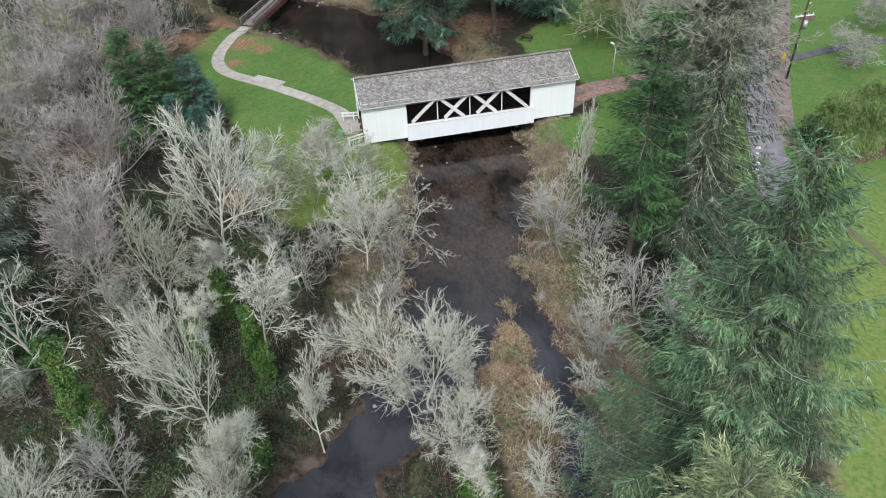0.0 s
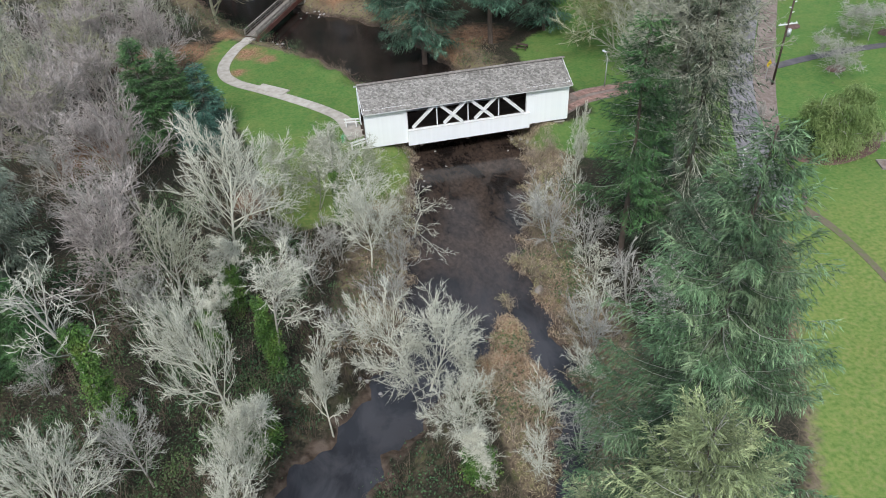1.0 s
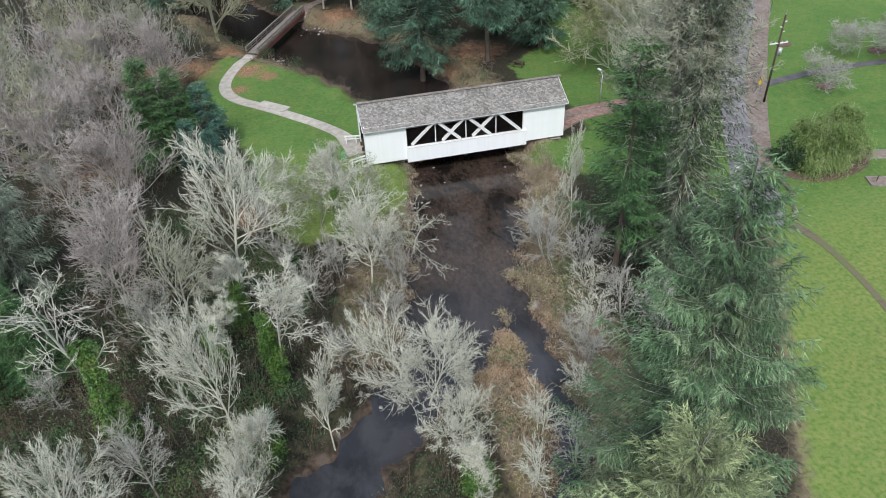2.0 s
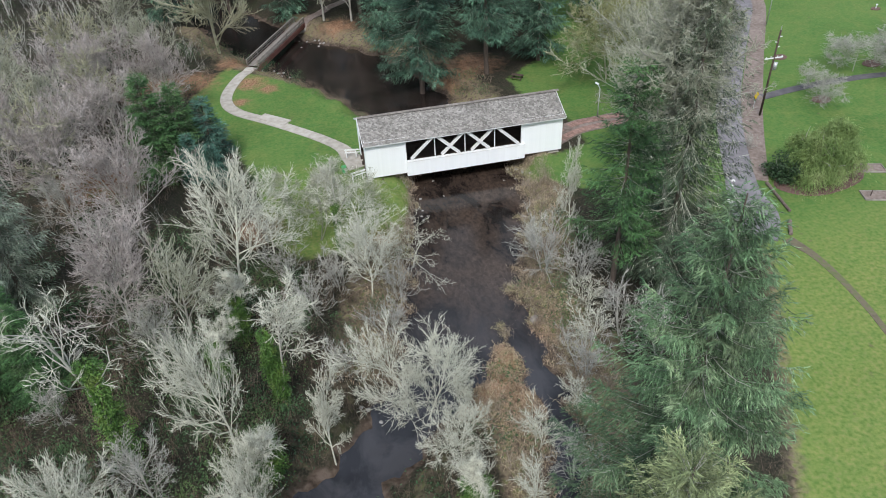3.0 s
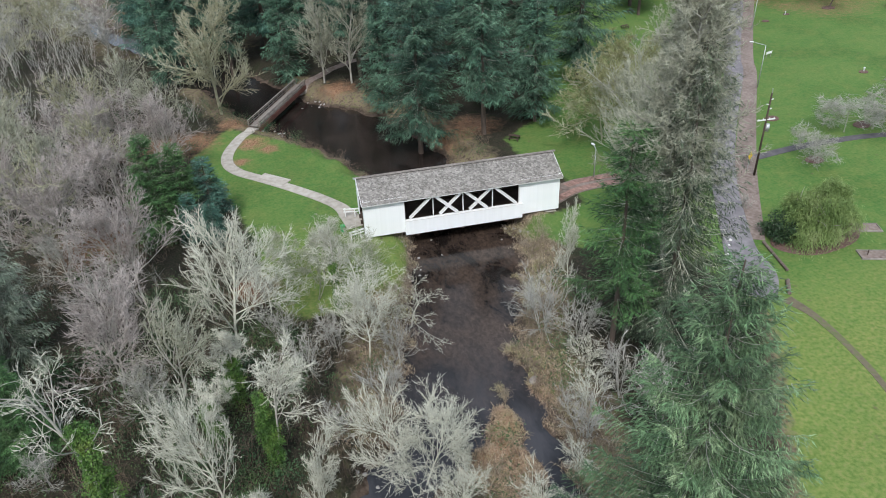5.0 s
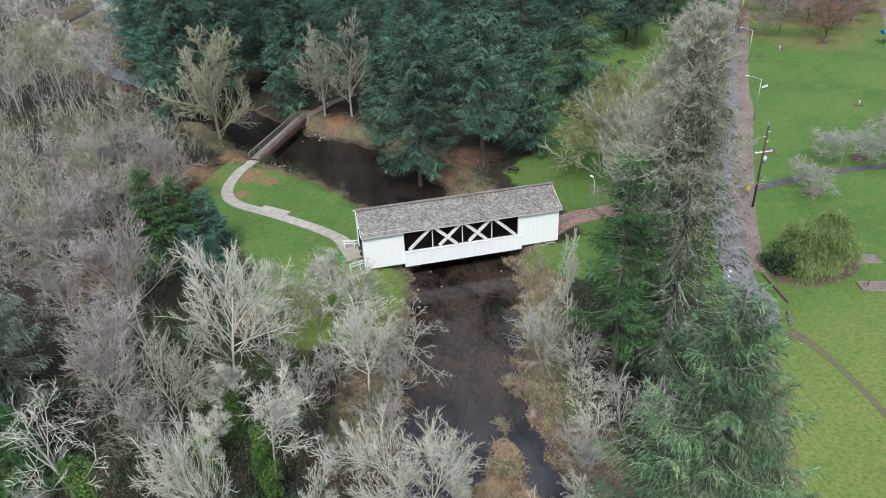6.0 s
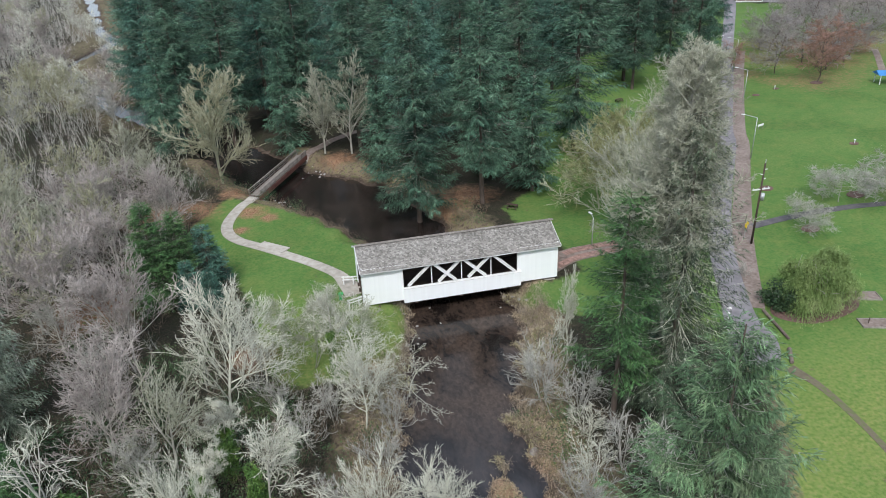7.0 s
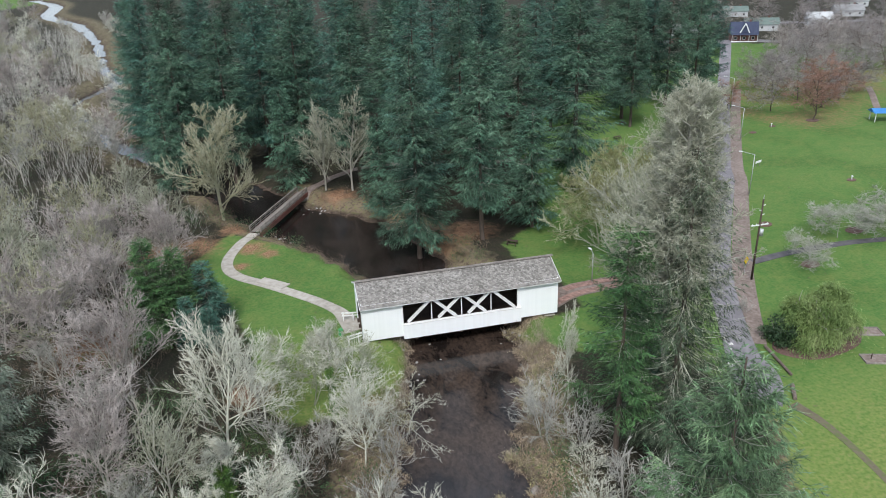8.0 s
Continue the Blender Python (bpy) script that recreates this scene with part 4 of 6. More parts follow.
# ---- conifers ----
near_fir = bough_conifer("fir_tree", 11, 32.8, 8.4, FIR_NEAR, TRUNK_BARK, "tall blue-green fir with drooping boughs over the river bank", 0.85, 8, 0.2, 0.64, 0.72, 0.125, 5, 0.21, 0.27, 0.65, 0.6, BOUGH, 0.042, 0.07, slim=0.22)
near_fir.matrix_basis = put(near_fir, 9.1, -59.8, 0)
light_fir = bough_conifer("fir_tree", 12, 23.4, 7.2, FIR_LIGHT, TRUNK_BARK, "yellow-green fir top with pale boughs", 0.6, 6, 0.35, 0.25, 0.6, 0.15, 5, 0.14, 0.26, 0.6, 1.0, lichen=0.1, bough_r=0.05)
light_fir.matrix_basis = put(light_fir, 6.2, -65.0, 0)
dark_fir = bough_conifer("fir_tree", 13, 25.5, 4.5, FIR_DARK, TRUNK_BARK, "dark green fir with a bare lower trunk on the bank", 1.2, 9, 0.3, 0.35, 0.55, 0.24, 4, 0.22, 0.4, 0.4, 0.4, lichen=0.04, bough_r=0.04, slim=0.28)
dark_fir.matrix_basis = put(dark_fir, 20.6, -29.6, 0, 1, (-0.3, 0))
grey_fir = bough_conifer("spruce_tree", 14, 32.0, 6.9, FIR_GREY, TRUNK_BARK, "tall old spruce with drooping grey lichen-hung boughs", 1.0, 13, 0.1, 0.66, 0.55, 0.22, 4, 0.2, 0.36, 0.75, 0.35, LICHEN_BARK, 0.05, 0.18, 0.6, 0.24)
grey_fir.matrix_basis = put(grey_fir, 26.3, -30.2, 0, 1, (-0.4, 0))
pale_tree = bare_tree("larch_tree", 15, 37, (120, 8, 6, 4), LARCH_BARK, GREY_TRUNK, "tall bare lichen-grey tree with a fuzzy cone of twigs", "bare tree", keep=0.52, up=0.06, bend=0.17, tip=0.022, spread=(45, 80), trunk=0.97, limb=0.4, girth=0.007, width=1.05, cone=0.6)
pale_tree.matrix_basis = put(pale_tree, 26.8, -28.4, 0, 1, (-0.55, 0))

FIRS = [bough_conifer("fir_tree", 20 + k, h, r, mat, TRUNK_BARK, lab, 1.35, 8, bare, dr, pw, 0.36, 4, 0.27, 0.6, 0.5, 0.45, None, 0.06, 0.03, slim=0.27) for k, (h, r, mat, bare, dr, pw, lab) in enumerate((
    (41, 9.4, FIR, 0.15, 0.5, 0.66, "tall dark green fir in the grove"), (40, 8.4, FIR, 0.24, 0.5, 0.68, "tall fir with a bare lower trunk in the grove"),
    (45, 9.0, FIR_BLUE, 0.16, 0.5, 0.64, "tall blue-green fir in the grove"), (22, 5.0, FIR, 0.12, 0.5, 0.8, "slender fir with drooping boughs")))]
SMALL_FIRS = [bough_conifer("fir_tree", 40 + k, h, r, mat, TRUNK_BARK, lab, 0.55, 8, 0.03, 0.2, 0.75, 0.2, 4, 0.28, 0.36, 0.3, 0.4, None, 0.04, 0.03, slim=0.26) for k, (h, r, mat, lab) in enumerate((
    (14, 3.8, FIR_DARK, "dark young fir at the edge of the lawn"), (10, 3.0, FIR_BLUE, "young blue-green fir at the edge of the lawn")))]
plant(FIRS[0], [(13.4, 28.5, 0, 0.88), (50, 49, 80, 1.1, 1.25), (-28, 84, 20, 1.05), (-2, 86, 200, 1.1), (30, 62, 130, 1.05), (84.9, 97.5, 45, 1.05), (99, 86, 10, 0.95), (104, 108, 300, 1.0), (14, 100, 77, 1.1), (-38, 112, 11, 1.1), (95, 118, 30, 1.1), (52, 112, 60, 1.1), (-18, 126, 190, 1.1), (78, 122, 15, 1.1), (16, 140, 0, 1.1), (60, 140, 50, 1.1), (-36, 145, 30, 1.1)], USED)
plant(FIRS[1], [(24.3, 27.9, 0, 0.84), (8.5, 66, 90, 1.05), (-18, 82, 180, 1.1), (41, 58, 260, 1.05), (20, 82, 10, 1.15), (118, 122, 210, 1.0), (-8, 104, 50, 1.1), (82.8, 88.3, 300, 0.95), (26, 110, 88, 1.1), (70, 108, 250, 1.05), (-30, 122, 10, 1.1), (4, 150, 60, 1.1), (36, 146, 90, 1.1), (-14, 145, 200, 1.1), (100, 140, 20, 1.0)], USED)
plant(FIRS[2], [(18, 50, 0, 0.9), (-34, 92, 70, 1.0), (-10, 92, 150, 1.0), (34, 84, 220, 0.95), (2, 112, 33, 1.0), (108, 125, 120, 0.95), (-22, 104, 88, 1.0), (-41, 118, 25, 0.95), (127, 124, 15, 0.95), (62, 92, 280, 0.9), (46, 100, 170, 1.0), (8, 84, 120, 1.0), (38, 122, 210, 1.0), (-4, 130, 45, 1.0), (90, 134, 0, 1.0), (-26, 138, 60, 1.0), (26, 132, 140, 1.0), (74, 136, 12, 1.0), (50, 128, 300, 1.0), (112, 138, 140, 0.95)], USED)
plant(FIRS[3], [(-6.4, 69.8, 0, 1.0), (10.2, 47, 140, 0.9), (29, 41, 60, 0.8), (34.5, 31, 200, 0.95, 1.25), (-30, 72, 260, 0.95), (38, 45, 20, 0.85), (27.5, -22, 45, 0.7)], USED)
plant(SMALL_FIRS[0], [(-25.6, 8.6, 0, 1.05), (-22.8, 10.4, 110, 0.85), (-36, -26, 20, 0.9), (-33.5, -29, 80, 0.75)], USED)
soft_fir = bough_conifer("fir_tree", 46, 20, 5.4, FIR_PALE, TRUNK_BARK, "soft grey-green conifer with drooping sprays in the woods", 0.6, 7, 0.08, 0.5, 0.6, 0.24, 4, 0.18, 0.4, 0.8, 0.4, lichen=0.06, bough_r=0.04)
plant(soft_fir, [(-38, -15, 40, 1.0), (-42.5, -21, 200, 0.9), (-44, -11, 90, 0.8)], USED)
plant(SMALL_FIRS[1], [(-19.2, 10.6, 0, 1.0), (-19.0, 5.4, 100, 0.6), (-21.5, 6.5, 30, 0.7)], USED)

# ---- bare broadleaf trees ----
WHITE_TREES = [bare_tree("bare_tree", 100 + k, h, (15, 9, 6, 3), LICHEN_BARK, LICHEN_BARK, "bare tree crusted with pale grey lichen", stems=s, up=u, bend=0.22, keep=kp, spread=sp, tip=0.022, trunk=tr, limb=lm, width=wd, fan=0.68) for k, (h, s, u, kp, sp, tr, lm, wd) in enumerate((
    (15, 1, 0.12, 0.3, (36, 76), 0.5, 1.35, 1.05), (15, 2, 0.09, 0.3, (32, 74), 0.55, 1.2, 1.05), (14, 1, 0.05, 0.25, (36, 78), 0.7, 0.9, 0.8)))]
GREY_TREES = [bare_tree("bare_tree", 120 + k, h, (11, 8, 6, 3), m, GREY_TRUNK, lab, stems=s, up=0.14, bend=0.18, keep=0.3, tip=0.026, width=1.15, trunk=0.55, limb=1.35) for k, (h, s, m, lab) in enumerate((
    (16, 1, GREY_BARK, "bare grey-brown tree with fine twigs"), (15, 2, ROSE_BARK, "bare tree with fine reddish twigs"), (16, 1, LARCH_BARK, "bare olive-grey tree with a rounded crown")))]
FAR_TREES = [bare_tree("bare_tree", 140 + k, 15, (11, 6, 5, 3), m, GREY_TRUNK, lab, stems=1, up=0.12, keep=0.2, tip=0.042, width=1.25, trunk=0.6, limb=1.2) for k, (m, lab) in enumerate((
    (GREY_BARK, "bare grey tree in the river woods"), (ROSE_BARK, "bare reddish tree in the river woods"), (LICHEN_BARK, "bare pale tree in the river woods"), (MOSS_BARK, "bare olive-grey mossy tree in the river woods")))]
PARK_TREES = [bare_tree("bare_tree", 150 + k, 15, (13, 8, 6, 4), m, TRUNK_BARK, lab, stems=1, up=0.07, keep=0.22, tip=0.022, width=1.4, trunk=0.62, limb=1.2, spread=(38, 72)) for k, (m, lab) in enumerate((
    (HAZE_BARK, "bare grey park tree with a broad twiggy crown"), (ROSE_BARK, "bare brownish park tree with a broad twiggy crown")))]
BANK_TREES = [bare_tree("bare_shrub", 160 + k, 6, (6, 5, 5), m, m, lab, "shrub", stems=5, up=0.05, bend=0.24, keep=0.12, spread=(20, 60), tip=0.018, group="bank shrubs", r0=0.12) for k, (m, lab) in enumerate((
    (LICHEN_BARK, "bare pale shrub on the river bank"), (GREY_BARK, "bare grey-brown shrub on the river bank")))]
plant(WHITE_TREES[0], [(-16.2, -18.6, 0, 1.15, 0.85), (-16.7, -40.4, 140, 1.0, 0.6), (-3.0, -23.3, 60, 0.6), (-27.5, -47.5, 30, 0.7, 0.9), (-16.2, -51.5, 220, 0.8, 0.8)], USED)
plant(WHITE_TREES[1], [(-1.0, -38.6, 0, 0.84, 0.85), (-15.6, -45.9, 90, 0.78, 0.62), (0.6, -45.6, 60, 0.55)], USED)
plant(WHITE_TREES[2], [(-9.1, -41.5, 0, 0.88, 0.58), (20.6, -18.4, 40, 1.0, 0.8), (2.5, -41.2, 130, 0.6)], USED)
AIRY_TREES = [bare_tree("bare_tree", 170 + k, h, (9, 5, 4, 3), m, m, "slender bare tree with an open crown on the lawn", stems=st, up=0.07, bend=0.28, keep=0.25, spread=(40, 80), tip=0.02, trunk=0.62, limb=1.35, width=1.15) for k, (h, st, m) in enumerate(((9.5, 1, LICHEN_BARK), (9, 2, LARCH_BARK)))]
plant(AIRY_TREES[0], [(-0.8, -18.6, 150, 0.95), (-3.8, -15.2, 20, 1.1), (2.6, -16.8, 250, 0.75), (-12.6, -12.2, 70, 0.9)], USED)
plant(AIRY_TREES[1], [(-7.6, -11.2, 300, 1.1), (-9.8, -6.0, 200, 0.8), (-4.6, -5.4, 80, 0.7), (-1.8, -10.2, 10, 0.7)], USED)
plant(GREY_TREES[0], [(-22.5, -44, 30, 0.5), (-31.5, -32.5, 140, 0.6), (-24.5, -49, 250, 0.5), (-13.2, -11.5, 310, 0.55), (-23.2, -28.6, 0, 0.98), (-29, -12, 90, 1.05), (-34, -27, 200, 0.9), (-35.6, -1, 40, 1.0), (-47, -8, 130, 1.0), (-40.5, 27, 270, 1.0), (-41, 45, 15, 1.0)], USED)
plant(GREY_TREES[1], [(-27, -5.8, 0, 1.0), (-32, 15, 80, 1.0), (-38, 6, 160, 1.0), (-28, 28, 240, 0.9), (-46, 12, 320, 1.0), (-35, 34, 60, 0.95), (-50, -22, 100, 1.1), (-27.5, -21.6, 200, 0.92)], USED)
plant(GREY_TREES[2], [(-21, -25, 0, 0.85), (-42, 18, 110, 1.05), (-28.5, 44, 220, 0.95), (-50, 30, 30, 1.1), (-37, 55, 75, 1.0), (37, -3, 75, 1.45), (42, 6, 200, 1.5), (33, -12, 140, 1.35), (74, 50, 75, 1.3), (65, 36, 20, 1.4), (57, 27, 200, 1.2), (61, 30, 300, 1.4)], USED)
mossy = bare_tree("maple_tree", 187, 23, (18, 9, 7, 5), MOSS_BARK, MOSS_BARK, "large bare maple with yellow-green moss beside the footbridge", "bare tree", keep=0.08, up=0.12, bend=0.2, tip=0.027, trunk=0.7, limb=0.85, width=0.95, spread=(35, 70), lean=0.0, fan=0.75)
mossy.matrix_basis = put(mossy, -19.5, 52.7, 0, 1, wide=1.2)
olive = bare_tree("maple_tree", 188, 15, (13, 9, 7, 5), OLIVE_BARK, MOSS_BARK, "broad bare maple thick with yellow-green moss beside the road", "bare tree", keep=0.25, up=0.1, bend=0.18, tip=0.036, trunk=0.55, limb=1.4, width=1.15, spread=(38, 75), lean=0.0)
olive.matrix_basis = put(olive, 42.5, 20.5, 130)
copy_thing(olive, put(olive, 50, 22.5, 30, 1.05))
slim = bare_tree("alder_tree", 182, 20, (16, 9, 6, 4), LARCH_BARK, GREY_TRUNK, "slender bare alder beside the path", "bare tree", keep=0.15, up=0.1, tip=0.026, spread=(35, 75), width=0.8, fan=0.8)
slim.matrix_basis = put(slim, 0.8, 64.4, 0)
copy_thing(slim, put(slim, 6.2, 62.4, 100, 1.1))
copy_thing(slim, put(slim, -42, -34, 60, 0.95, (1.2, 0)))
russet = bare_tree("bare_tree", 183, 15, (12, 8, 6, 4), RED_BARK, TRUNK_BARK, "bare tree with russet twigs on the lawn", "bare tree", keep=0.2, up=0.03, tip=0.035, spread=(40, 75), width=1.15)
russet.matrix_basis = put(russet, 129.2, 76.9, 0, 1.0, wide=1.25)
for x, y, a, s in ((141, 88, 80, 1.0), (117, 96, 200, 0.6), (152, 94, 150, 0.85)):
    copy_thing(russet, put(russet, x, y, a, s))
spread = bare_tree("cherry_tree", 184, 6, (9, 7, 5, 5), GREY_BARK, GREY_TRUNK, "low spreading bare tree on the lawn", "bare tree", keep=0.4, up=0.0, tip=0.02, spread=(60, 88), width=1.5, trunk=0.5, limb=1.7)
spread.matrix_basis = put(spread, 68.5, 2.6, 0, 0.95)
for x, y, a, s in ((80.4, 10.5, 70, 1.25), (88, 11, 160, 1.35), (97, 8, 260, 1.25)):
    copy_thing(spread, put(spread, x, y, a, s))
rng = random.Random(41)
pale = []
while len(pale) < 64:
    x, y = rng.uniform(112, 245), rng.uniform(80, 185)
    off = (x - 95.5) * 0.857 - (y - 66) * 0.515
    if off < (11 if y < 125 else 26) or y < 92 + 0.25 * (x - 150) or any(math.hypot(x - a, y - b) < 6.0 for a, b in pale):
        continue
    pale.append((x, y))
    plant(PARK_TREES[rng.choice((0, 0, 1))], [(x, y, rng.uniform(0, 360), rng.uniform(0.85, 1.15))], USED)


for k in range(26):
    x, y = rng.uniform(212, 380), rng.uniform(225, 340)
    plant(PARK_TREES[rng.choice((0, 0, 1))], [(x, y, rng.uniform(0, 360), rng.uniform(0.7, 1.0))], USED)


def stream_x(y):
    return float(np.interp(y, [76, 106, 130, 154, 184, 208, 238, 267, 336, 395, 500, 590, 720], [-19, -36, -53, -61, -77, -73, -67, -79, -94, -108, -140, -180, -205]))


def clear(x, y, gap=1.5):
    """Away from the water, the lawns and the ways."""
    s = min(channel(np.array([x]), np.array([y]), RIVER)[0], channel(np.array([x]), np.array([y]), SIDE)[0])
    grass = max(inside(np.array([x]), np.array([y]), LAWN_WEST)[0], inside(np.array([x]), np.array([y]), LAWN_EAST)[0])
    way = min(math.hypot(x + 17, y - 33), math.hypot(x + 14, y - 43), math.hypot(x + 9, y - 53), math.hypot(x - 1, y - 67))
    return s > gap and grass < -1 and way > 4


rng = random.Random(77)
taken = []
tries = 0
while len(taken) < 135 and tries < 9000:
    tries += 1
    x, y = rng.uniform(-330, -24), rng.uniform(-16, 640)
    if not (x < -38 - 0.28 * max(0, y - 45) or (y > 8 and y < 62 and x < -26)):
        continue
    if x < -60 - 0.48 * (y + 30) or not clear(x, y, 4 if y > 70 else 3) or (y > 70 and x > stream_x(y) - 7):
        continue
    gap = 6.5 + 0.012 * max(0, y)
    if any(math.hypot(x - a, y - b) < gap for a, b in taken):
        continue
    taken.append((x, y))
    plant(FAR_TREES[rng.choice((0, 1, 2, 3, 3))], [(x, y, rng.uniform(0, 360), rng.uniform(0.75, 1.15))], USED)

# scrub on both banks of the upper stream
rng = random.Random(78)
for k in range(64):
    y = rng.uniform(118, 480)
    x = stream_x(y) + (rng.uniform(6, 11) + 0.02 * y if k % 3 else -rng.uniform(5.5, 9) - 0.01 * y)
    if k % 2 or y < 150:
        plant(BANK_TREES[k % 4 > 0], [(x, y, rng.uniform(0, 360), rng.uniform(0.7, 1.2))], USED)
    else:
        plant(FAR_TREES[rng.choice((0, 1, 2))], [(x, y, rng.uniform(0, 360), rng.uniform(0.45, 0.8))], USED)

for x, y, s in ((-52, 112, 0.9), (-58, 119, 0.95), (-47, 103, 0.85), (-65, 134, 0.8), (-71, 158, 0.7), (-68, 146, 0.75), (-55, 126, 0.7), (-62, 126, 0.9), (-84, 178, 0.8), (-44, 96, 0.9)):
    plant(FAR_TREES[rng.choice((0, 1, 2, 3))], [(x, y, rng.uniform(0, 360), s)], USED)

# shrubs along the banks
plant(BANK_TREES[1], [(51.0, -6.8, 40, 0.38)], USED)
plant(BANK_TREES[0], [(16.2, -18.5, 0, 1.1), (15.9, -35.4, 120, 1.15), (12.4, -41.4, 220, 1.0), (7.8, -44.5, 60, 1.1), (-0.5, -16.8, 300, 0.9), (5.7, -49.1, 190, 1.1), (1.2, -50, 10, 0.9), (17.6, -30.5, 250, 1.1)], USED)
plant(BANK_TREES[1], [(15.8, -24.2, 0, 1.25), (14.4, -38.2, 90, 1.0), (0.2, -22, 20, 0.9), (-2.2, -28, 150, 0.9), (-6, -21, 80, 0.9), (19.5, -35, 300, 1.0), (-9, -24, 33, 0.9), (-7, -33, 99, 0.7), (18.4, -26.5, 160, 1.1), (9.8, -48, 280, 0.9), (21.5, -38.5, 33, 1.1), (-11.5, -18, 120, 0.9)], USED)


def ivy_trees():
    for x, y, h, lx, ly, seed, n, r in ((-12.8, -34.8, 13.5, -0.4, 0.3, 201, 4200, 0.95), (-25.4, -38.2, 18.5, -0.5, 0.3, 202, 4200, 1.3), (-14.2, -42.4, 7.5, 0.3, -0.4, 203, 2600, 1.5),
                                       (-16.2, -26.0, 9, 0.2, 0, 204, 3000, 1.2), (-5.2, -15.2, 11, 0.2, 0.3, 205, 1100, 0.5), (-18.0, -30.5, 8, 0, 0.4, 206, 2600, 1.1), (1.0, -49.5, 5, 0, 0, 207, 2600, 1.3)):
        t = bare_tree("ivy_tree", seed, h, (11, 6, 6, 4) if h < 15 else (8, 5, 4, 3), LICHEN_BARK, GREY_TRUNK, "bare lichen-grey tree with an ivy-clad trunk", keep=0.5, up=0.05, tip=0.02, lean=0.0, limb=0.62, girth=0.009)
        add_ivy(t, seed, [(0, 0, 0), (0, 0, 0.22 * h), (0, 0, 0.42 * h), (0, 0, 0.62 * h)], r, int(1.6 * n))
        t.matrix_basis = put(t, x, y, seed * 37 % 360, 1.0, (lx, ly))


ivy_trees()


def willow_bush():
    e = thing("willow_tree", "rounded olive-green leafy tree in a mulch bed", "tree", (54.6, -15.8, 0))
    rng = np.random.default_rng(31)
    out = []
    for k in range(7):
        a = k * 0.9
        d = np.array([0.45 * math.cos(a), 0.45 * math.sin(a), 1.0])
        grow(rng, np.array([0.2 * math.cos(a), 0.2 * math.sin(a), -0.2]), d / np.linalg.norm(d), 5.0, 0.13, 0, (5, 4), out, 0.05)
    link("trunk", *tubes([(b[1], b[2]) for b in out if b[0] < 2], 5), GREY_TRUNK, e, smooth=True)
    vs, fs, base = [], [], 0
    lumps = 34
    for k in range(lumps):
        # lumps of drooping shoots over an uneven dome
        a, s = k * 2.4 + rng.uniform(-0.4, 0.4), 1 - (k + 0.5) / lumps
        out = np.array([math.cos(a) * math.sqrt(1 - s * s), math.sin(a) * math.sqrt(1 - s * s), s])
        c = out * rng.uniform(0.55, 1.08) * np.array([4.1, 3.9, 6.6]) + np.array([0.3, 0, 2.0])
        r = rng.uniform(0.9, 1.5)
        m = 1100
        o = c + rng.normal(0, 0.55, (m, 3)) * r * np.array([1, 1, 0.5])
        o[:, 2] -= 0.3 * np.hypot(o[:, 0] - c[0], o[:, 1] - c[1]) ** 2
        fall = rng.random(m) ** 2 * rng.uniform(0.8, 3.2)
        o[:, 2] = np.maximum(o[:, 2] - fall, 0.25)
        d = rng.normal(0, 0.5, (m, 3)) + out * 0.4 + np.array([0, 0, -0.55])
        d /= np.linalg.norm(d, axis=1)[:, None]
        v, f = fronds(o, d, rng.uniform(0.25, 0.55, m), rng.uniform(0.05, 0.085, m), rng, 0.3)
        vs.append(v)
        fs.append(f + base)
        base += len(v)
    link("foliage", np.vstack(vs), np.vstack(fs), WILLOW, e)
    b = thing("evergreen_shrub", "dark evergreen shrub under the leafy tree", "shrub", (50.4, -15.0, 0))
    centres = np.column_stack([rng.uniform(-1.3, 1.3, 60), rng.uniform(-1.5, 2.2, 60), rng.uniform(0.3, 2.6, 60)])
    link("foliage", *leaf_cloud(rng, centres, 5000, 0.35, 0.24), LAUREL, b)
    link("stems", *tubes([(np.array([[x * 0.2, y * 0.2, -0.1], [x, y, z]]), np.array([0.04, 0.015])) for x, y, z in centres[:20]], 4), GREY_TRUNK, b)


willow_bush()


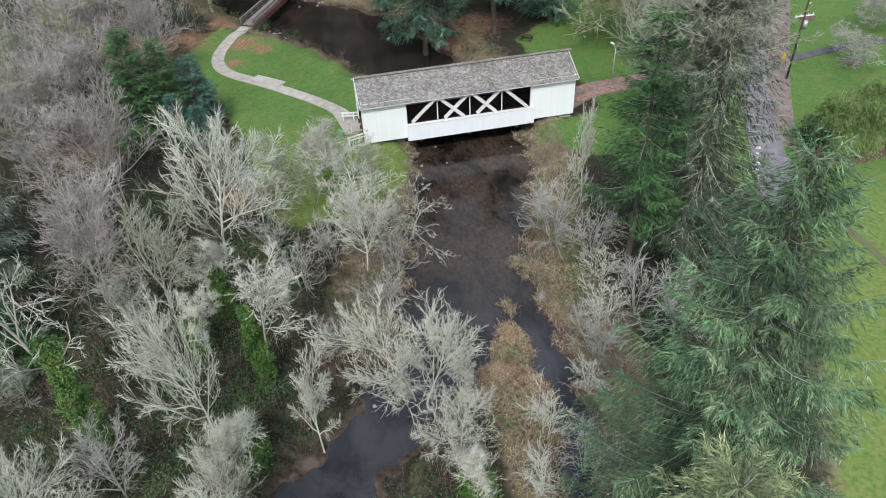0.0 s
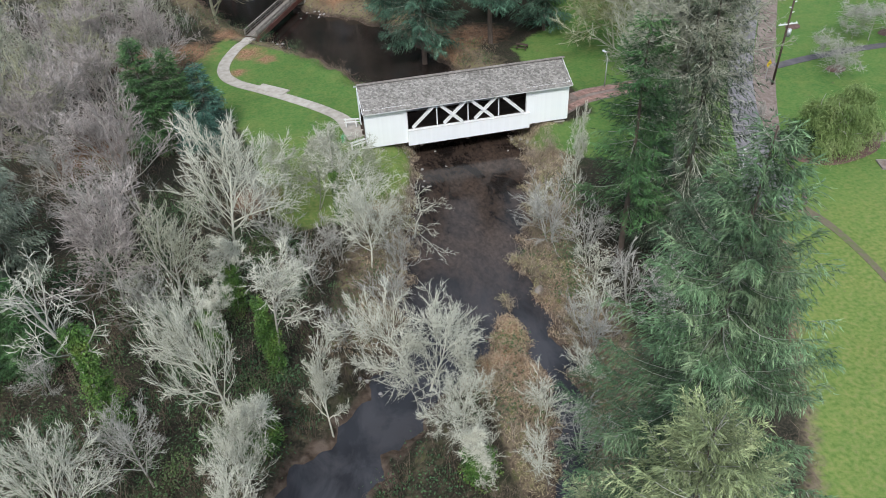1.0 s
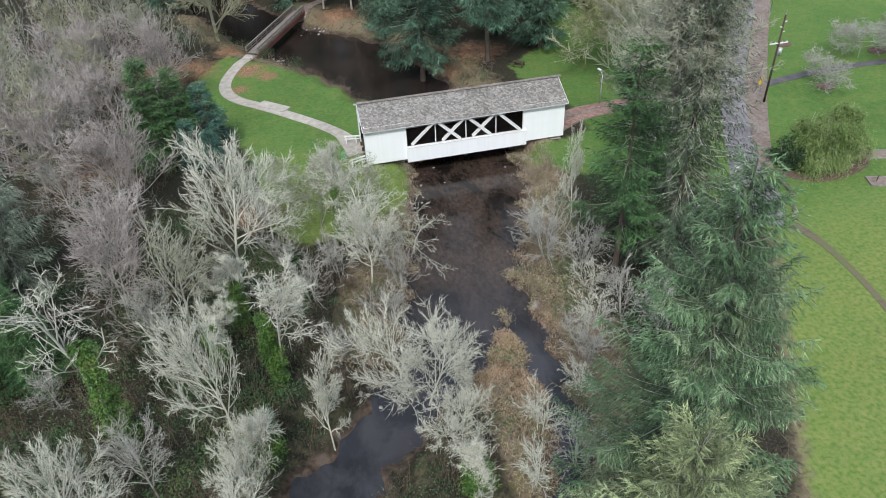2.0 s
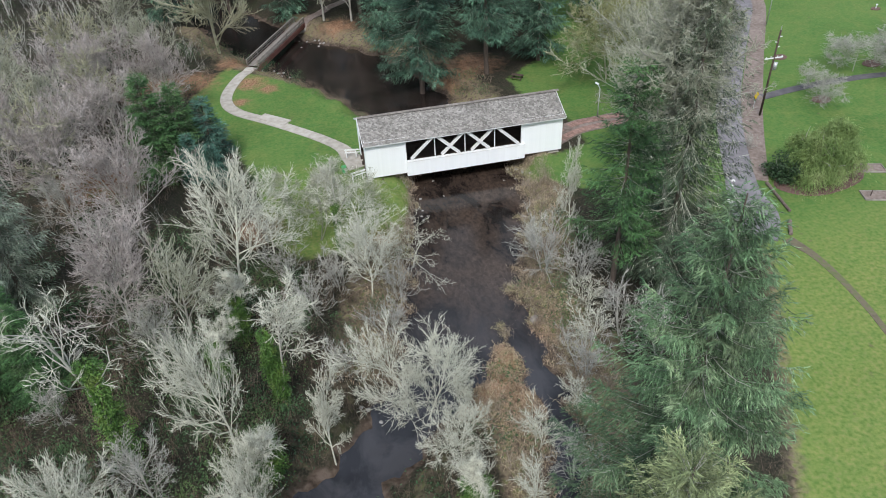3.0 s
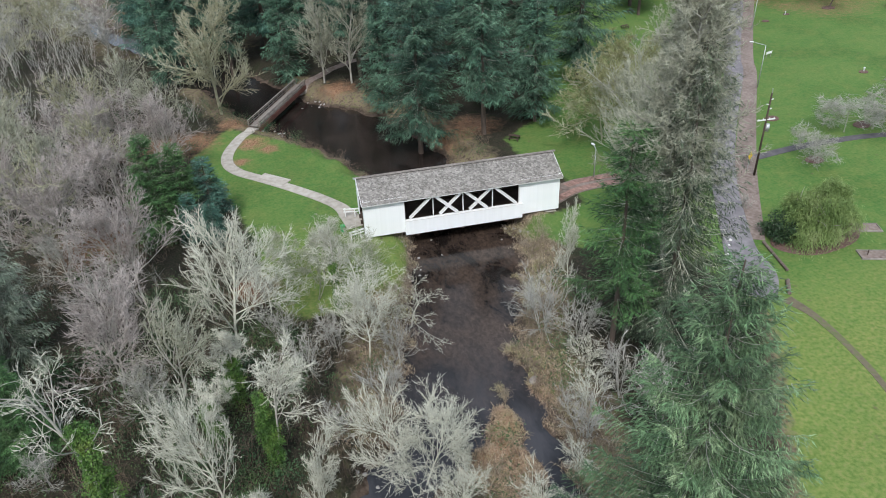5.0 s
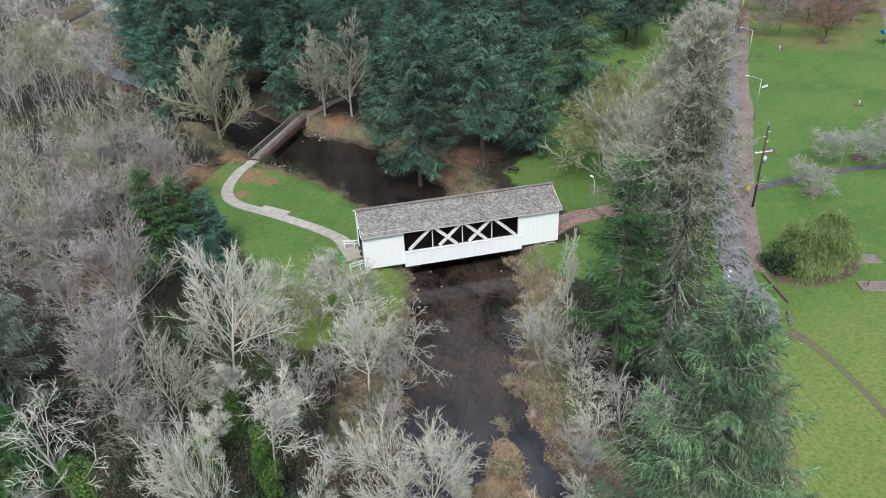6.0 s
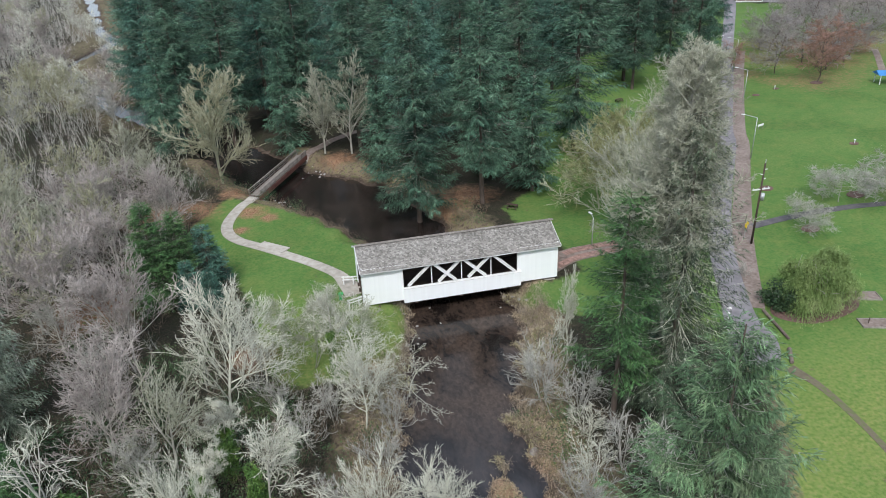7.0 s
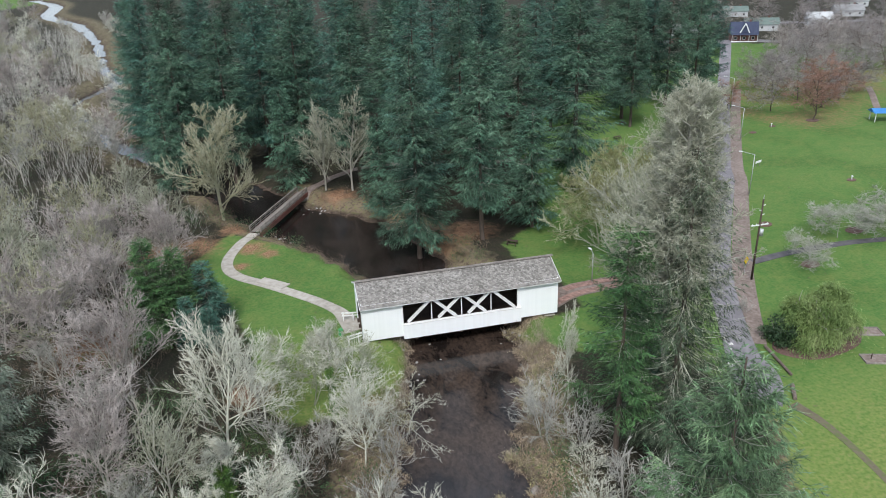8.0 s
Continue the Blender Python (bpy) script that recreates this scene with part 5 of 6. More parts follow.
# ---- undergrowth ----
def scatter_brush():
    rng = np.random.default_rng(55)

    def spots(n, x0, x1, y0, y1, ok):
        out = np.empty((0, 2))
        while len(out) < n:
            p = np.column_stack([rng.uniform(x0, x1, 4 * n), rng.uniform(y0, y1, 4 * n)])
            z, s = land(p[:, 0], p[:, 1])
            g = np.maximum(inside(p[:, 0], p[:, 1], LAWN_WEST), inside(p[:, 0], p[:, 1], LAWN_EAST))
            out = np.vstack([out, p[ok(p[:, 0], p[:, 1], s, g)]])
        out = out[:n]
        return np.column_stack([out, land(out[:, 0], out[:, 1])[0]])

    # brambles: bundles of arching stems
    def stems(points, per, height, mat, name, label, thick, reach):
        rows, twigs = [], []
        for p in points:
            h = height * rng.uniform(0.5, 1.3)
            for _ in range(per):
                a = rng.uniform(0, 6.283)
                r = reach * rng.uniform(0.3, 1.0)
                o = p + np.array([rng.normal(0, 0.35), rng.normal(0, 0.35), -0.1])
                m = o + np.array([math.cos(a) * r * 0.45, math.sin(a) * r * 0.45, h * rng.uniform(0.7, 1)])
                e = o + np.array([math.cos(a + 0.3) * r, math.sin(a + 0.3) * r, h * rng.uniform(0.5, 1.25)])
                rows.append((np.array([o, m, e]), np.array([thick, thick * 0.7, thick * 0.4])))
                for _ in range(3):
                    q = m + (e - m) * rng.uniform(0, 0.8)
                    twigs.append((q, rng.normal(0, 0.35, 3) + np.array([0, 0, 0.3]), thick * 0.6))
        tagged(link(name, *twiggy(rows, twigs), mat), label, "undergrowth", kind="stuff")

    forest = lambda x, y, s, g: (s > 1.0) & (g < 0.3) & (x < 24)
    stems(spots(1000, -60, 24, -56, 62, forest), 9, 1.5, BRUSH, "brambles", "tangled brown brambles and bare brush under the trees", 0.016, 1.3)
    stems(spots(520, -44, 4, -58, -16, forest), 10, 1.9, BRUSH, "forest_brush", "bare grey brush and thin saplings on the forest floor", 0.014, 1.4)
    bank = lambda x, y, s, g: (s > 0.2) & (np.hypot(x - 6.8, (y + 36) * 0.7) > 3.6) & (s < 4.2) & (g < 1.5) & ((y < 4) | (y > 12)) & ((y < 40) | (x > -6))
    stems(spots(70, -14, 26, 12, 50, bank), 10, 0.8, BRUSH, "bank_brush", "brown brush along the edge of the pool", 0.014, 0.9)
    stems(spots(250, -14, 26, -56, 6, lambda x, y, s, g: bank(x, y, s, g) & ((y > -34) | (x > 4))), 12, 1.1, BANK_BRUSH, "bank_brush", "pale brown brush along the water's edge", 0.014, 1.0)
    # saplings growing close together in the river woods
    for name, mat, lab, n, x0, x1, y0, y1, h, w in (("sapling_thicket", GREY_BARK, "thicket of bare grey saplings", 130, -75, -24, -18, 75, 3.6, 0.03), ("sapling_thicket", ROSE_BARK, "thicket of bare reddish saplings", 330, -150, -34, -14, 330, 4.5, 0.045), ("sapling_thicket", GREY_BARK, "thicket of bare grey saplings", 1100, -200, -50, 60, 420, 5.5, 0.055)):
        p = spots(n, x0, x1, y0, y1, lambda x, y, s, g: (s > 2) & (g < -2) & (np.hypot(x + 16, y - 36) > 9) & (x > -62 - 0.5 * (y + 30)) & ((y < 62) | ((x < np.interp(y, [76, 106, 130, 154, 184, 208, 238, 267, 336, 395, 500, 590, 720], [-19, -36, -53, -61, -77, -73, -67, -79, -94, -108, -140, -180, -205]) - 5))))
        base = np.repeat(p, 5, 0) + np.column_stack([rng.normal(0, 0.6, 5 * n), rng.normal(0, 0.6, 5 * n), np.full(5 * n, -0.1)])
        stem = rng.normal(0, 0.3, base.shape) + np.array([0, 0, 1.0])
        stem *= (h * rng.uniform(0.5, 1.2, len(base)))[:, None]
        rows = list(zip(base, stem, np.full(len(base), w)))
        f = rng.uniform(0.25, 0.95, (len(base), 5))
        for k in range(5):
            d = rng.normal(0, 0.55, base.shape) + np.array([0, 0, 0.7])
            d *= (h * 0.3 * rng.uniform(0.6, 1.3, len(base)))[:, None]
            rows += list(zip(base + stem * f[:, k:k + 1], d, np.full(len(base), w * 0.6)))
        tagged(link(name, *spikes(rows), mat), lab, "thicket", kind="stuff")
    # dry grass tufts
    p = spots(3600, -16, 26, -56, 10, lambda x, y, s, g: ((y > -34) | (x > 4)) & (s > 0.1) & (s < 4.5) & (g < 0.8) & ((y < 1) | (y > 10)))
    p = np.repeat(p, 9, 0)
    o = p + np.column_stack([rng.normal(0, 0.22, len(p)), rng.normal(0, 0.22, len(p)), np.full(len(p), -0.05)])
    d = rng.normal(0, 0.55, o.shape) + np.array([0, 0, 0.8])
    d /= np.linalg.norm(d, axis=1)[:, None]
    tagged(link("dry_grass", *fronds(o, d, rng.uniform(0.3, 0.85, len(o)), rng.uniform(0.03, 0.07, len(o)), rng, 0.4), DRY), "tufts of dry tan grass on the banks", "grass", kind="stuff")
    p = np.repeat(spots(900, -16, 26, 11, 66, lambda x, y, s, g: (s > 0.1) & (s < 3.5) & (g < 0.8)), 7, 0)
    o = p + np.column_stack([rng.normal(0, 0.22, len(p)), rng.normal(0, 0.22, len(p)), np.full(len(p), -0.05)])
    d = rng.normal(0, 0.6, o.shape) + np.array([0, 0, 0.7])
    d /= np.linalg.norm(d, axis=1)[:, None]
    tagged(link("pool_grass", *fronds(o, d, rng.uniform(0.25, 0.6, len(o)), rng.uniform(0.03, 0.06, len(o)), rng, 0.4), BRUSH), "sparse brown grass round the pool", "grass", kind="stuff")
    # matted russet grass on the island and beside the side channel
    p = spots(1500, 1, 15, -46, -28, lambda x, y, s, g: (s > 0.2) & ((np.hypot(x - 6.4, (y + 37) * 0.7) < 4.6) | (np.hypot(x - 13.6, y + 31) < 2.2)))
    p = np.repeat(p, 10, 0)
    o = p + np.column_stack([rng.normal(0, 0.2, len(p)), rng.normal(0, 0.2, len(p)), np.full(len(p), -0.03)])
    d = rng.normal(0, 0.8, o.shape) + np.array([0, 0, 0.3])
    d /= np.linalg.norm(d, axis=1)[:, None]
    tagged(link("russet_grass", *fronds(o, d, rng.uniform(0.25, 0.7, len(o)), rng.uniform(0.03, 0.06, len(o)), rng, 0.5, True), RUST), "matted russet and tan dead grass on the river island", "grass", kind="stuff")
    # low evergreen leaves
    c = spots(900, -60, 22, -56, 60, lambda x, y, s, g: (s > 1.5) & (g < 0) & (np.sin(x * 0.35) * np.sin(y * 0.3 + 1) > 0.1))
    c = np.vstack([c, spots(620, -46, -10, -58, -14, lambda x, y, s, g: (s > 1.5) & (g < 0))])
    c = np.vstack([c, spots(260, -120, -40, -10, 120, lambda x, y, s, g: (s > 1.5) & (g < -2) & (np.sin(x * 0.2) * np.sin(y * 0.17 + 1) > 0.0))])
    c[:, 2] += rng.uniform(0.3, 1.5, len(c))
    tagged(link("ferns_and_ivy", *leaf_cloud(rng, c, 130000, 0.75, 0.2, 0.6), UNDER), "low ferns, ivy and evergreen leaves on the forest floor", "undergrowth", kind="stuff")


scatter_brush()


# ---- park furniture, poles, stones ----
def log_barrier(name, a, b, r):
    a, b = Vector((*a, ground_z(*a) + r)), Vector((*b, ground_z(*b) + r))
    e = thing(name, "weathered barrier log lying at the lawn's edge", "log", a, group="barrier logs")
    d = b - a
    bm = bmesh.new()
    rod(bm, (0, 0, 0), d, r, r * 0.85, 10)
    bmesh.ops.bevel(bm, geom=[x for x in bm.edges if x.calc_face_angle(0) > 1], offset=0.03, segments=1, affect="EDGES")
    part("log", bm, LOG_WOOD, e, smooth=False)


log_barrier("barrier_log", (48.0, -15.3), (46.9, -21.6), 0.2)
log_barrier("barrier_log", (45.6, -23.4), (44.2, -25.7), 0.24)


def utility_pole():
    e = thing("utility_pole", "tall wooden utility pole with a crossarm and a grey transformer", "utility pole", (57.8, 1.3, 0))
    part("pole", rod(bmesh.new(), (0, 0, -0.5), (0, 0, 12.6), 0.17, 0.12, 10), DARK_WOOD, e, smooth=True)
    arm = part("crossarm", box(bmesh.new(), -1.4, 1.4, -0.07, 0.07, 8.6, 8.74, 0.01), PORCELAIN, e, "pale crossarm")
    for x in (-1.2, -0.5, 0.5, 1.2):
        part("insulator", rod(bmesh.new(), (x, 0, 8.74), (x, 0, 8.95), 0.06, 0.04), PORCELAIN, arm)
    part("transformer", rod(bmesh.new(), (0.35, -0.1, 7.0), (0.35, -0.1, 8.0), 0.3, 0.3, 12), STEEL, e, "grey transformer can", True)
    part("top_pin", rod(bmesh.new(), (0, 0, 12.6), (0, 0, 13.2), 0.05), STEEL, e)
    for k, z in enumerate((10.2, 10.9, 11.6)):
        part("bracket", rod(bmesh.new(), (0, 0, z), (0.45 * (-1) ** k, 0, z + 0.1), 0.06), PORCELAIN, e)


utility_pole()


def street_lamp(x, y, h, face, arm, label):
    e = thing("street_lamp", label, "street lamp", (x, y, ground_z(x, y)), group="street lamps", rz=face)
    part("post", rod(bmesh.new(), (0, 0, -0.3), (0, 0, h), 0.09, 0.06, 10), STEEL, e, smooth=True)
    part("arm", rod(bmesh.new(), (0, 0, h - 0.05), (arm, 0, h + 0.5), 0.05, 0.04), STEEL, e, smooth=True)
    head = part("lamp_head", box(bmesh.new(), arm - 0.1, arm + 0.6, -0.16, 0.16, h + 0.42, h + 0.58, 0.04), PORCELAIN, e, "white lamp head")
    part("diffuser", box(bmesh.new(), arm + 0.05, arm + 0.5, -0.12, 0.12, h + 0.37, h + 0.418), PANE, head)


for x, y in ((79.7, 33.1), (100.7, 66.6), (120, 99)):
    street_lamp(x, y, 8.0, 150, 2.3, "grey street lamp on a curved arm beside the road")
street_lamp(35.3, 7.6, 4.6, 100, 0.6, "short lamp post near the brick path")


def road_sign():
    e = thing("road_sign", "yellow diamond warning sign on a post beside the road", "sign", (57.9, 3.2, 0), rz=25)
    part("post", rod(bmesh.new(), (0, 0, -0.3), (0, 0, 2.3), 0.04), STEEL, e)
    m = box(bmesh.new(), -0.45, 0.45, -0.012, 0.012, -0.45, 0.45)
    bmesh.ops.transform(m, matrix=Matrix.Translation((0, -0.06, 2.3)) @ Matrix.Rotation(radians(45), 4, "Y"), verts=m.verts)
    part("panel", m, YELLOW, e, "yellow diamond panel")


road_sign()


def rocks():
    rng = random.Random(9)
    groups = (((44.4, -13.6), 5, 2.2, 0.3, WHITE_STONE, "white boundary stones beside the road"), ((5.4, -7.4), 14, 0.9, 0.14, STONE, "pale stones at the water's edge"),
              ((7, -1), 9, 1.6, 0.16, STONE, "pale stones at the water's edge"), ((20.3, -1), 12, 1.2, 0.15, STONE, "pale stones at the water's edge"), ((-10.8, 44), 22, 1.4, 0.25, STONE, "pale riprap at the footbridge"),
              ((-3.5, 57.5), 10, 1.5, 0.2, STONE, "pale riprap at the footbridge"), ((12.9, -29.3), 1, 0.2, 0.9, GREY_WOOD, "pale boulder in the side channel"), ((-4.6, -36.4), 5, 0.8, 0.16, STONE, "pale stones at the water's edge"))
    for (cx, cy), n, sp, size, mat, lab in groups:
        for k in range(n):
            x, y = (cx - 0.7 * k, cy - 1.0 * k) if mat == WHITE_STONE else (cx + rng.gauss(0, sp), cy + rng.gauss(0, sp))
            bm = bmesh.new()
            bmesh.ops.create_icosphere(bm, subdivisions=2, radius=1.0)
            r = size * rng.uniform(0.6, 1.5)
            sx, sy, sz = r * rng.uniform(0.8, 1.3), r * rng.uniform(0.7, 1.2), r * rng.uniform(0.45, 0.8)
            ph = rng.uniform(0, 9)
            for v in bm.verts:
                k2 = 1 + 0.18 * math.sin(3 * v.co.x + ph) * math.cos(2.4 * v.co.y + ph) + rng.uniform(-0.06, 0.06)
                v.co = Vector((v.co.x * sx * k2, v.co.y * sy * k2, v.co.z * sz * k2))
            ob = part("stone", bm, mat)
            ob.matrix_basis = pose(x, y, max(ground_z(x, y), WATER_Z - 0.1) + sz * 0.3, 0, 0, rng.uniform(0, 360))
            tagged(ob, lab, "stone", group="stones")


rocks()


def mulch_bed(x, y, rx, ry, turn):
    n = 40
    verts = [(0, 0, 0.16)] + [(rx * math.cos(a) * (1 + 0.05 * math.sin(3 * a)), ry * math.sin(a) * (1 + 0.06 * math.cos(2 * a)), 0.12) for a in np.linspace(0, 6.283, n, endpoint=False)]
    verts += [(v[0] * 1.03, v[1] * 1.03, -0.1) for v in verts[1:]]
    faces = [(0, 1 + k, 1 + (k + 1) % n) for k in range(n)] + [(1 + k, 1 + n + k, 1 + n + (k + 1) % n, 1 + (k + 1) % n) for k in range(n)]
    ob = link("mulch_bed", verts, faces, MULCH)
    ob.matrix_basis = pose(x, y, ground_z(x, y), 0, 0, turn)
    tagged(ob, "dark bark mulch bed with a trimmed edge", "planting bed", kind="structure")


mulch_bed(55.2, -15.9, 6.4, 3.6, 12)
for x, y, r in ((73, 19, 1.3), (69.2, 3, 1.5), (85, 12, 1.6), (103.5, 33.8, 1.0), (108, 72, 1.0), (129.2, 76.9, 1.8), (116.3, 75.6, 0.9)):
    mulch_bed(x, y, r, r * 0.8, 20)


def horseshoe_pit(x, y, rz):
    e = thing("sand_pit", "rectangular game pit of brown gravel with a timber border", "game pit", (x, y, ground_z(x, y)), group="game pits", rz=rz)
    one_box("gravel_bed", (-1.7, 1.7, -0.9, 0.9, -0.1, 0.1), GRAVEL, e)
    for dims in ((-1.82, 1.82, -1.02, -0.9, -0.1, 0.2), (-1.82, 1.82, 0.9, 1.02, -0.1, 0.2), (-1.82, -1.7, -0.9, 0.9, -0.1, 0.2), (1.7, 1.82, -0.9, 0.9, -0.1, 0.2)):
        one_box("border", dims, GREY_WOOD, e)
    one_box("stake", (-0.9, -0.8, -0.05, 0.05, 0.0, 0.9), DARK_WOOD, e)


horseshoe_pit(62.2, -15.9, -18)
horseshoe_pit(58.8, -21.6, -18)


def picnic_table(x, y, rz):
    e = thing("picnic_table", "dark timber picnic table with attached benches on the lawn", "picnic table", (x, y, ground_z(x, y)), group="picnic tables", rz=rz)
    for k in range(5):
        one_box("table_board", (-0.95, 0.95, -0.4 + k * 0.162, -0.4 + k * 0.162 + 0.15, 0.72, 0.76), DARK_WOOD, e)
    for y0 in (-0.82, 0.54):
        one_box("bench_seat", (-0.95, 0.95, y0, y0 + 0.28, 0.42, 0.46), DARK_WOOD, e)
    for x0 in (-0.7, 0.7):
        one_box("cross_support", (x0 - 0.04, x0 + 0.04, -0.8, 0.8, 0.34, 0.419), DARK_WOOD, e)
        for s in (-1, 1):
            part("leg", beam(bmesh.new(), (x0 + 0.09, s * 0.65, 0), (x0 + 0.09, s * 0.25, 0.72), 0.09, 0.08), DARK_WOOD, e)


picnic_table(74.3, 78.4, 15)
picnic_table(82, 91, 60)
picnic_table(28.5, 24.5, -35)


def stake_marker(x, y):
    e = thing("water_tap", "short white marker post on the lawn", "post", (x, y, ground_z(x, y)), group="lawn markers")
    part("post", rod(bmesh.new(), (0, 0, -0.2), (0, 0, 0.8), 0.09), PORCELAIN, e)
    part("cap", rod(bmesh.new(), (0, 0, 0.8), (0, 0, 0.95), 0.22, 0.12, 12), PORCELAIN, e)


stake_marker(103.5, 33.8)
stake_marker(115.6, 75.2)


def notice_board(x, y, rz):
    e = thing("notice_board", "pale sign board on two posts beside the road", "sign", (x, y, ground_z(x, y)), group="sign boards", rz=rz)
    for s in (-0.7, 0.7):
        one_box("post", (s - 0.05, s + 0.05, -0.05, 0.05, -0.2, 1.2), GREY_WOOD, e)
    one_box("board", (-1.0, 1.0, -0.09, -0.055, 0.75, 1.25), WHITE_TRIM, e, "pale board")


notice_board(92.2, 48.0, 20)
notice_board(118, 102, 20)


def litter_bin():
    e = thing("litter_bin", "bright green plastic bin beside the bridge portal", "bin", (-2.6, 3.2, ground_z(-2.6, 3.2)))
    part("body", rod(bmesh.new(), (0, 0, 0), (0, 0, 0.85), 0.26, 0.32, 12), GREEN_BOX, e)
    part("rim", rod(bmesh.new(), (0, 0, 0.85), (0, 0, 0.92), 0.35, 0.35, 12), GREEN_BOX, e)


litter_bin()


def shelter():
    e = thing("picnic_shelter", "small open shelter with a blue roof", "shelter", (144.5, 70.5, 0), rz=-20)
    for x in (-2.2, 2.2):
        for y in (-1.6, 1.6):
            one_box("post", (x - 0.1, x + 0.1, y - 0.1, y + 0.1, -0.2, 2.4), PORCELAIN, e)
    bm = bmesh.new()
    v = [bm.verts.new(p) for p in ((-2.9, -2.2, 2.4), (2.9, -2.2, 2.4), (2.9, 2.2, 2.4), (-2.9, 2.2, 2.4), (-2.9, 0, 3.3), (2.9, 0, 3.3))]
    for f in ((0, 1, 5, 4), (2, 3, 4, 5), (0, 4, 3), (1, 2, 5), (3, 2, 1, 0)):
        bm.faces.new([v[k] for k in f])
    part("roof", bm, BLUE, e, "blue metal roof")


shelter()


def house(x, y, rz, w, d, h, rise, roof_mat, wall_mat, label, gable=False, porch=False):
    e = thing("house", label, "house", (x, y, 0), group="houses beyond the park", rz=rz)
    one_box("wall", (-w / 2, w / 2, -d / 2, d / 2, -0.3, h), wall_mat, e)
    bm = bmesh.new()
    o = 0.5
    v = [bm.verts.new(p) for p in ((-w / 2 - o, -d / 2 - o, h - 0.1), (w / 2 + o, -d / 2 - o, h - 0.1), (w / 2 + o, d / 2 + o, h - 0.1), (-w / 2 - o, d / 2 + o, h - 0.1), (-w / 2 - o, 0, h + rise), (w / 2 + o, 0, h + rise))]
    for f in ((0, 1, 5, 4), (2, 3, 4, 5), (0, 4, 3), (1, 2, 5), (3, 2, 1, 0)):
        bm.faces.new([v[k] for k in f])
    roof = part("roof", bm, roof_mat, e)
    part("chimney", box(bmesh.new(), w * 0.2, w * 0.2 + 0.7, 0.3, 1.0, h, h + rise + 0.8), BRICK_RED, roof)
    for k in range(3):
        wx = -w / 3 + k * w / 3
        win = one_box("window", (wx - 0.65, wx + 0.65, -d / 2 - 0.06, -d / 2 + 0.02, 0.9, 2.2), WHITE_TRIM, e)
        one_box("pane", (wx - 0.52, wx + 0.52, -d / 2 - 0.08, -d / 2 - 0.062, 1.03, 2.07), PANE, win, "", 0)
    if gable:
        bm = bmesh.new()
        g = [bm.verts.new(p) for p in ((-1.9, -d / 2 - 0.3, h + 0.5), (1.9, -d / 2 - 0.3, h + 0.5), (0, -d / 2 - 0.3, h + rise * 0.95), (-1.9, -0.4, h + rise * 0.8), (1.9, -0.4, h + rise * 0.8), (0, -0.2, h + rise * 0.97))]
        for f in ((0, 1, 2), (1, 4, 5, 2), (0, 2, 5, 3), (0, 3, 4, 1)):
            bm.faces.new([g[k] for k in f])
        dormer = part("dormer", bm, roof_mat, e)
        for s in (-1, 1):
            part("dormer_trim", beam(bmesh.new(), (s * 2.0, -d / 2 - 0.36, h + 0.4), (0, -d / 2 - 0.36, h + rise * 0.95), 0.08, 0.45), WHITE_TRIM, dormer, "white gable trim")
    if porch:
        one_box("porch_roof", (-w / 2 - 0.4, w / 2 + 0.4, -d / 2 - 2.4, -d / 2 - 0.1, h - 0.35, h - 0.15), roof_mat, e)
        one_box("porch_floor", (-w / 2, w / 2, -d / 2 - 2.3, -d / 2 - 0.1, -0.2, 0.35), WHITE_TRIM, e)
        for k in range(4):
            px = -w / 2 + 0.2 + k * (w - 0.4) / 3
            one_box("porch_post", (px - 0.09, px + 0.09, -d / 2 - 2.25, -d / 2 - 2.07, 0.35, h - 0.35), WHITE_TRIM, e)
    return e


house(199.5, 209, -28, 10.8, 9.5, 3.4, 4.6, SLATE, BRICK_RED, "cottage with a dark blue roof, white gable trim and porch", True, True)
house(180, 224, -28, 5, 6, 2.8, 1.8, GREY_ROOF, SIDING, "small pale outbuilding beside the cottage")
house(188, 236, -28, 14, 8, 3.0, 2.0, GREY_ROOF, SIDING, "low pale house with a white roof")
house(228, 236, -28, 15, 10, 3.0, 2.6, GREEN_ROOF, SIDING, "house with a grey-green roof")
house(262, 238, -25, 11, 10, 3.2, 3.0, SIDING, SIDING, "pale house with a light roof")
house(300, 262, -25, 14, 10, 3.2, 2.6, GREY_ROOF, SIDING, "pale house with a grey roof")

house(338, 300, -25, 13, 9, 3.2, 2.4, GREY_ROOF, SIDING, "pale house with a grey roof")
house(250, 290, -25, 13, 9, 3.2, 2.4, GREEN_ROOF, SIDING, "house with a grey-green roof")
house(215, 262, -28, 12, 9, 3.2, 2.4, GREY_ROOF, BRICK_RED, "red-brown house with a grey roof")
house(372, 262, -25, 13, 9, 3.2, 2.4, SLATE, SIDING, "pale house with a dark roof")
strip("far_street", [(230, 262, 3.5), (270, 247, 3.5), (330, 222, 3.5), (420, 180, 3.5)], ASPHALT, "asphalt street among the houses", "road", 0.065)


def fence():
    e = thing("board_fence", "red-brown board fence beside the cottage", "fence", (176, 214, 0), rz=-28)
    for k in range(36):
        one_box("board", (-8 + k * 0.44, -8 + k * 0.44 + 0.4, -0.03, 0.03, 0.0, 1.8), RED_WOOD, e, "", 0)


fence()


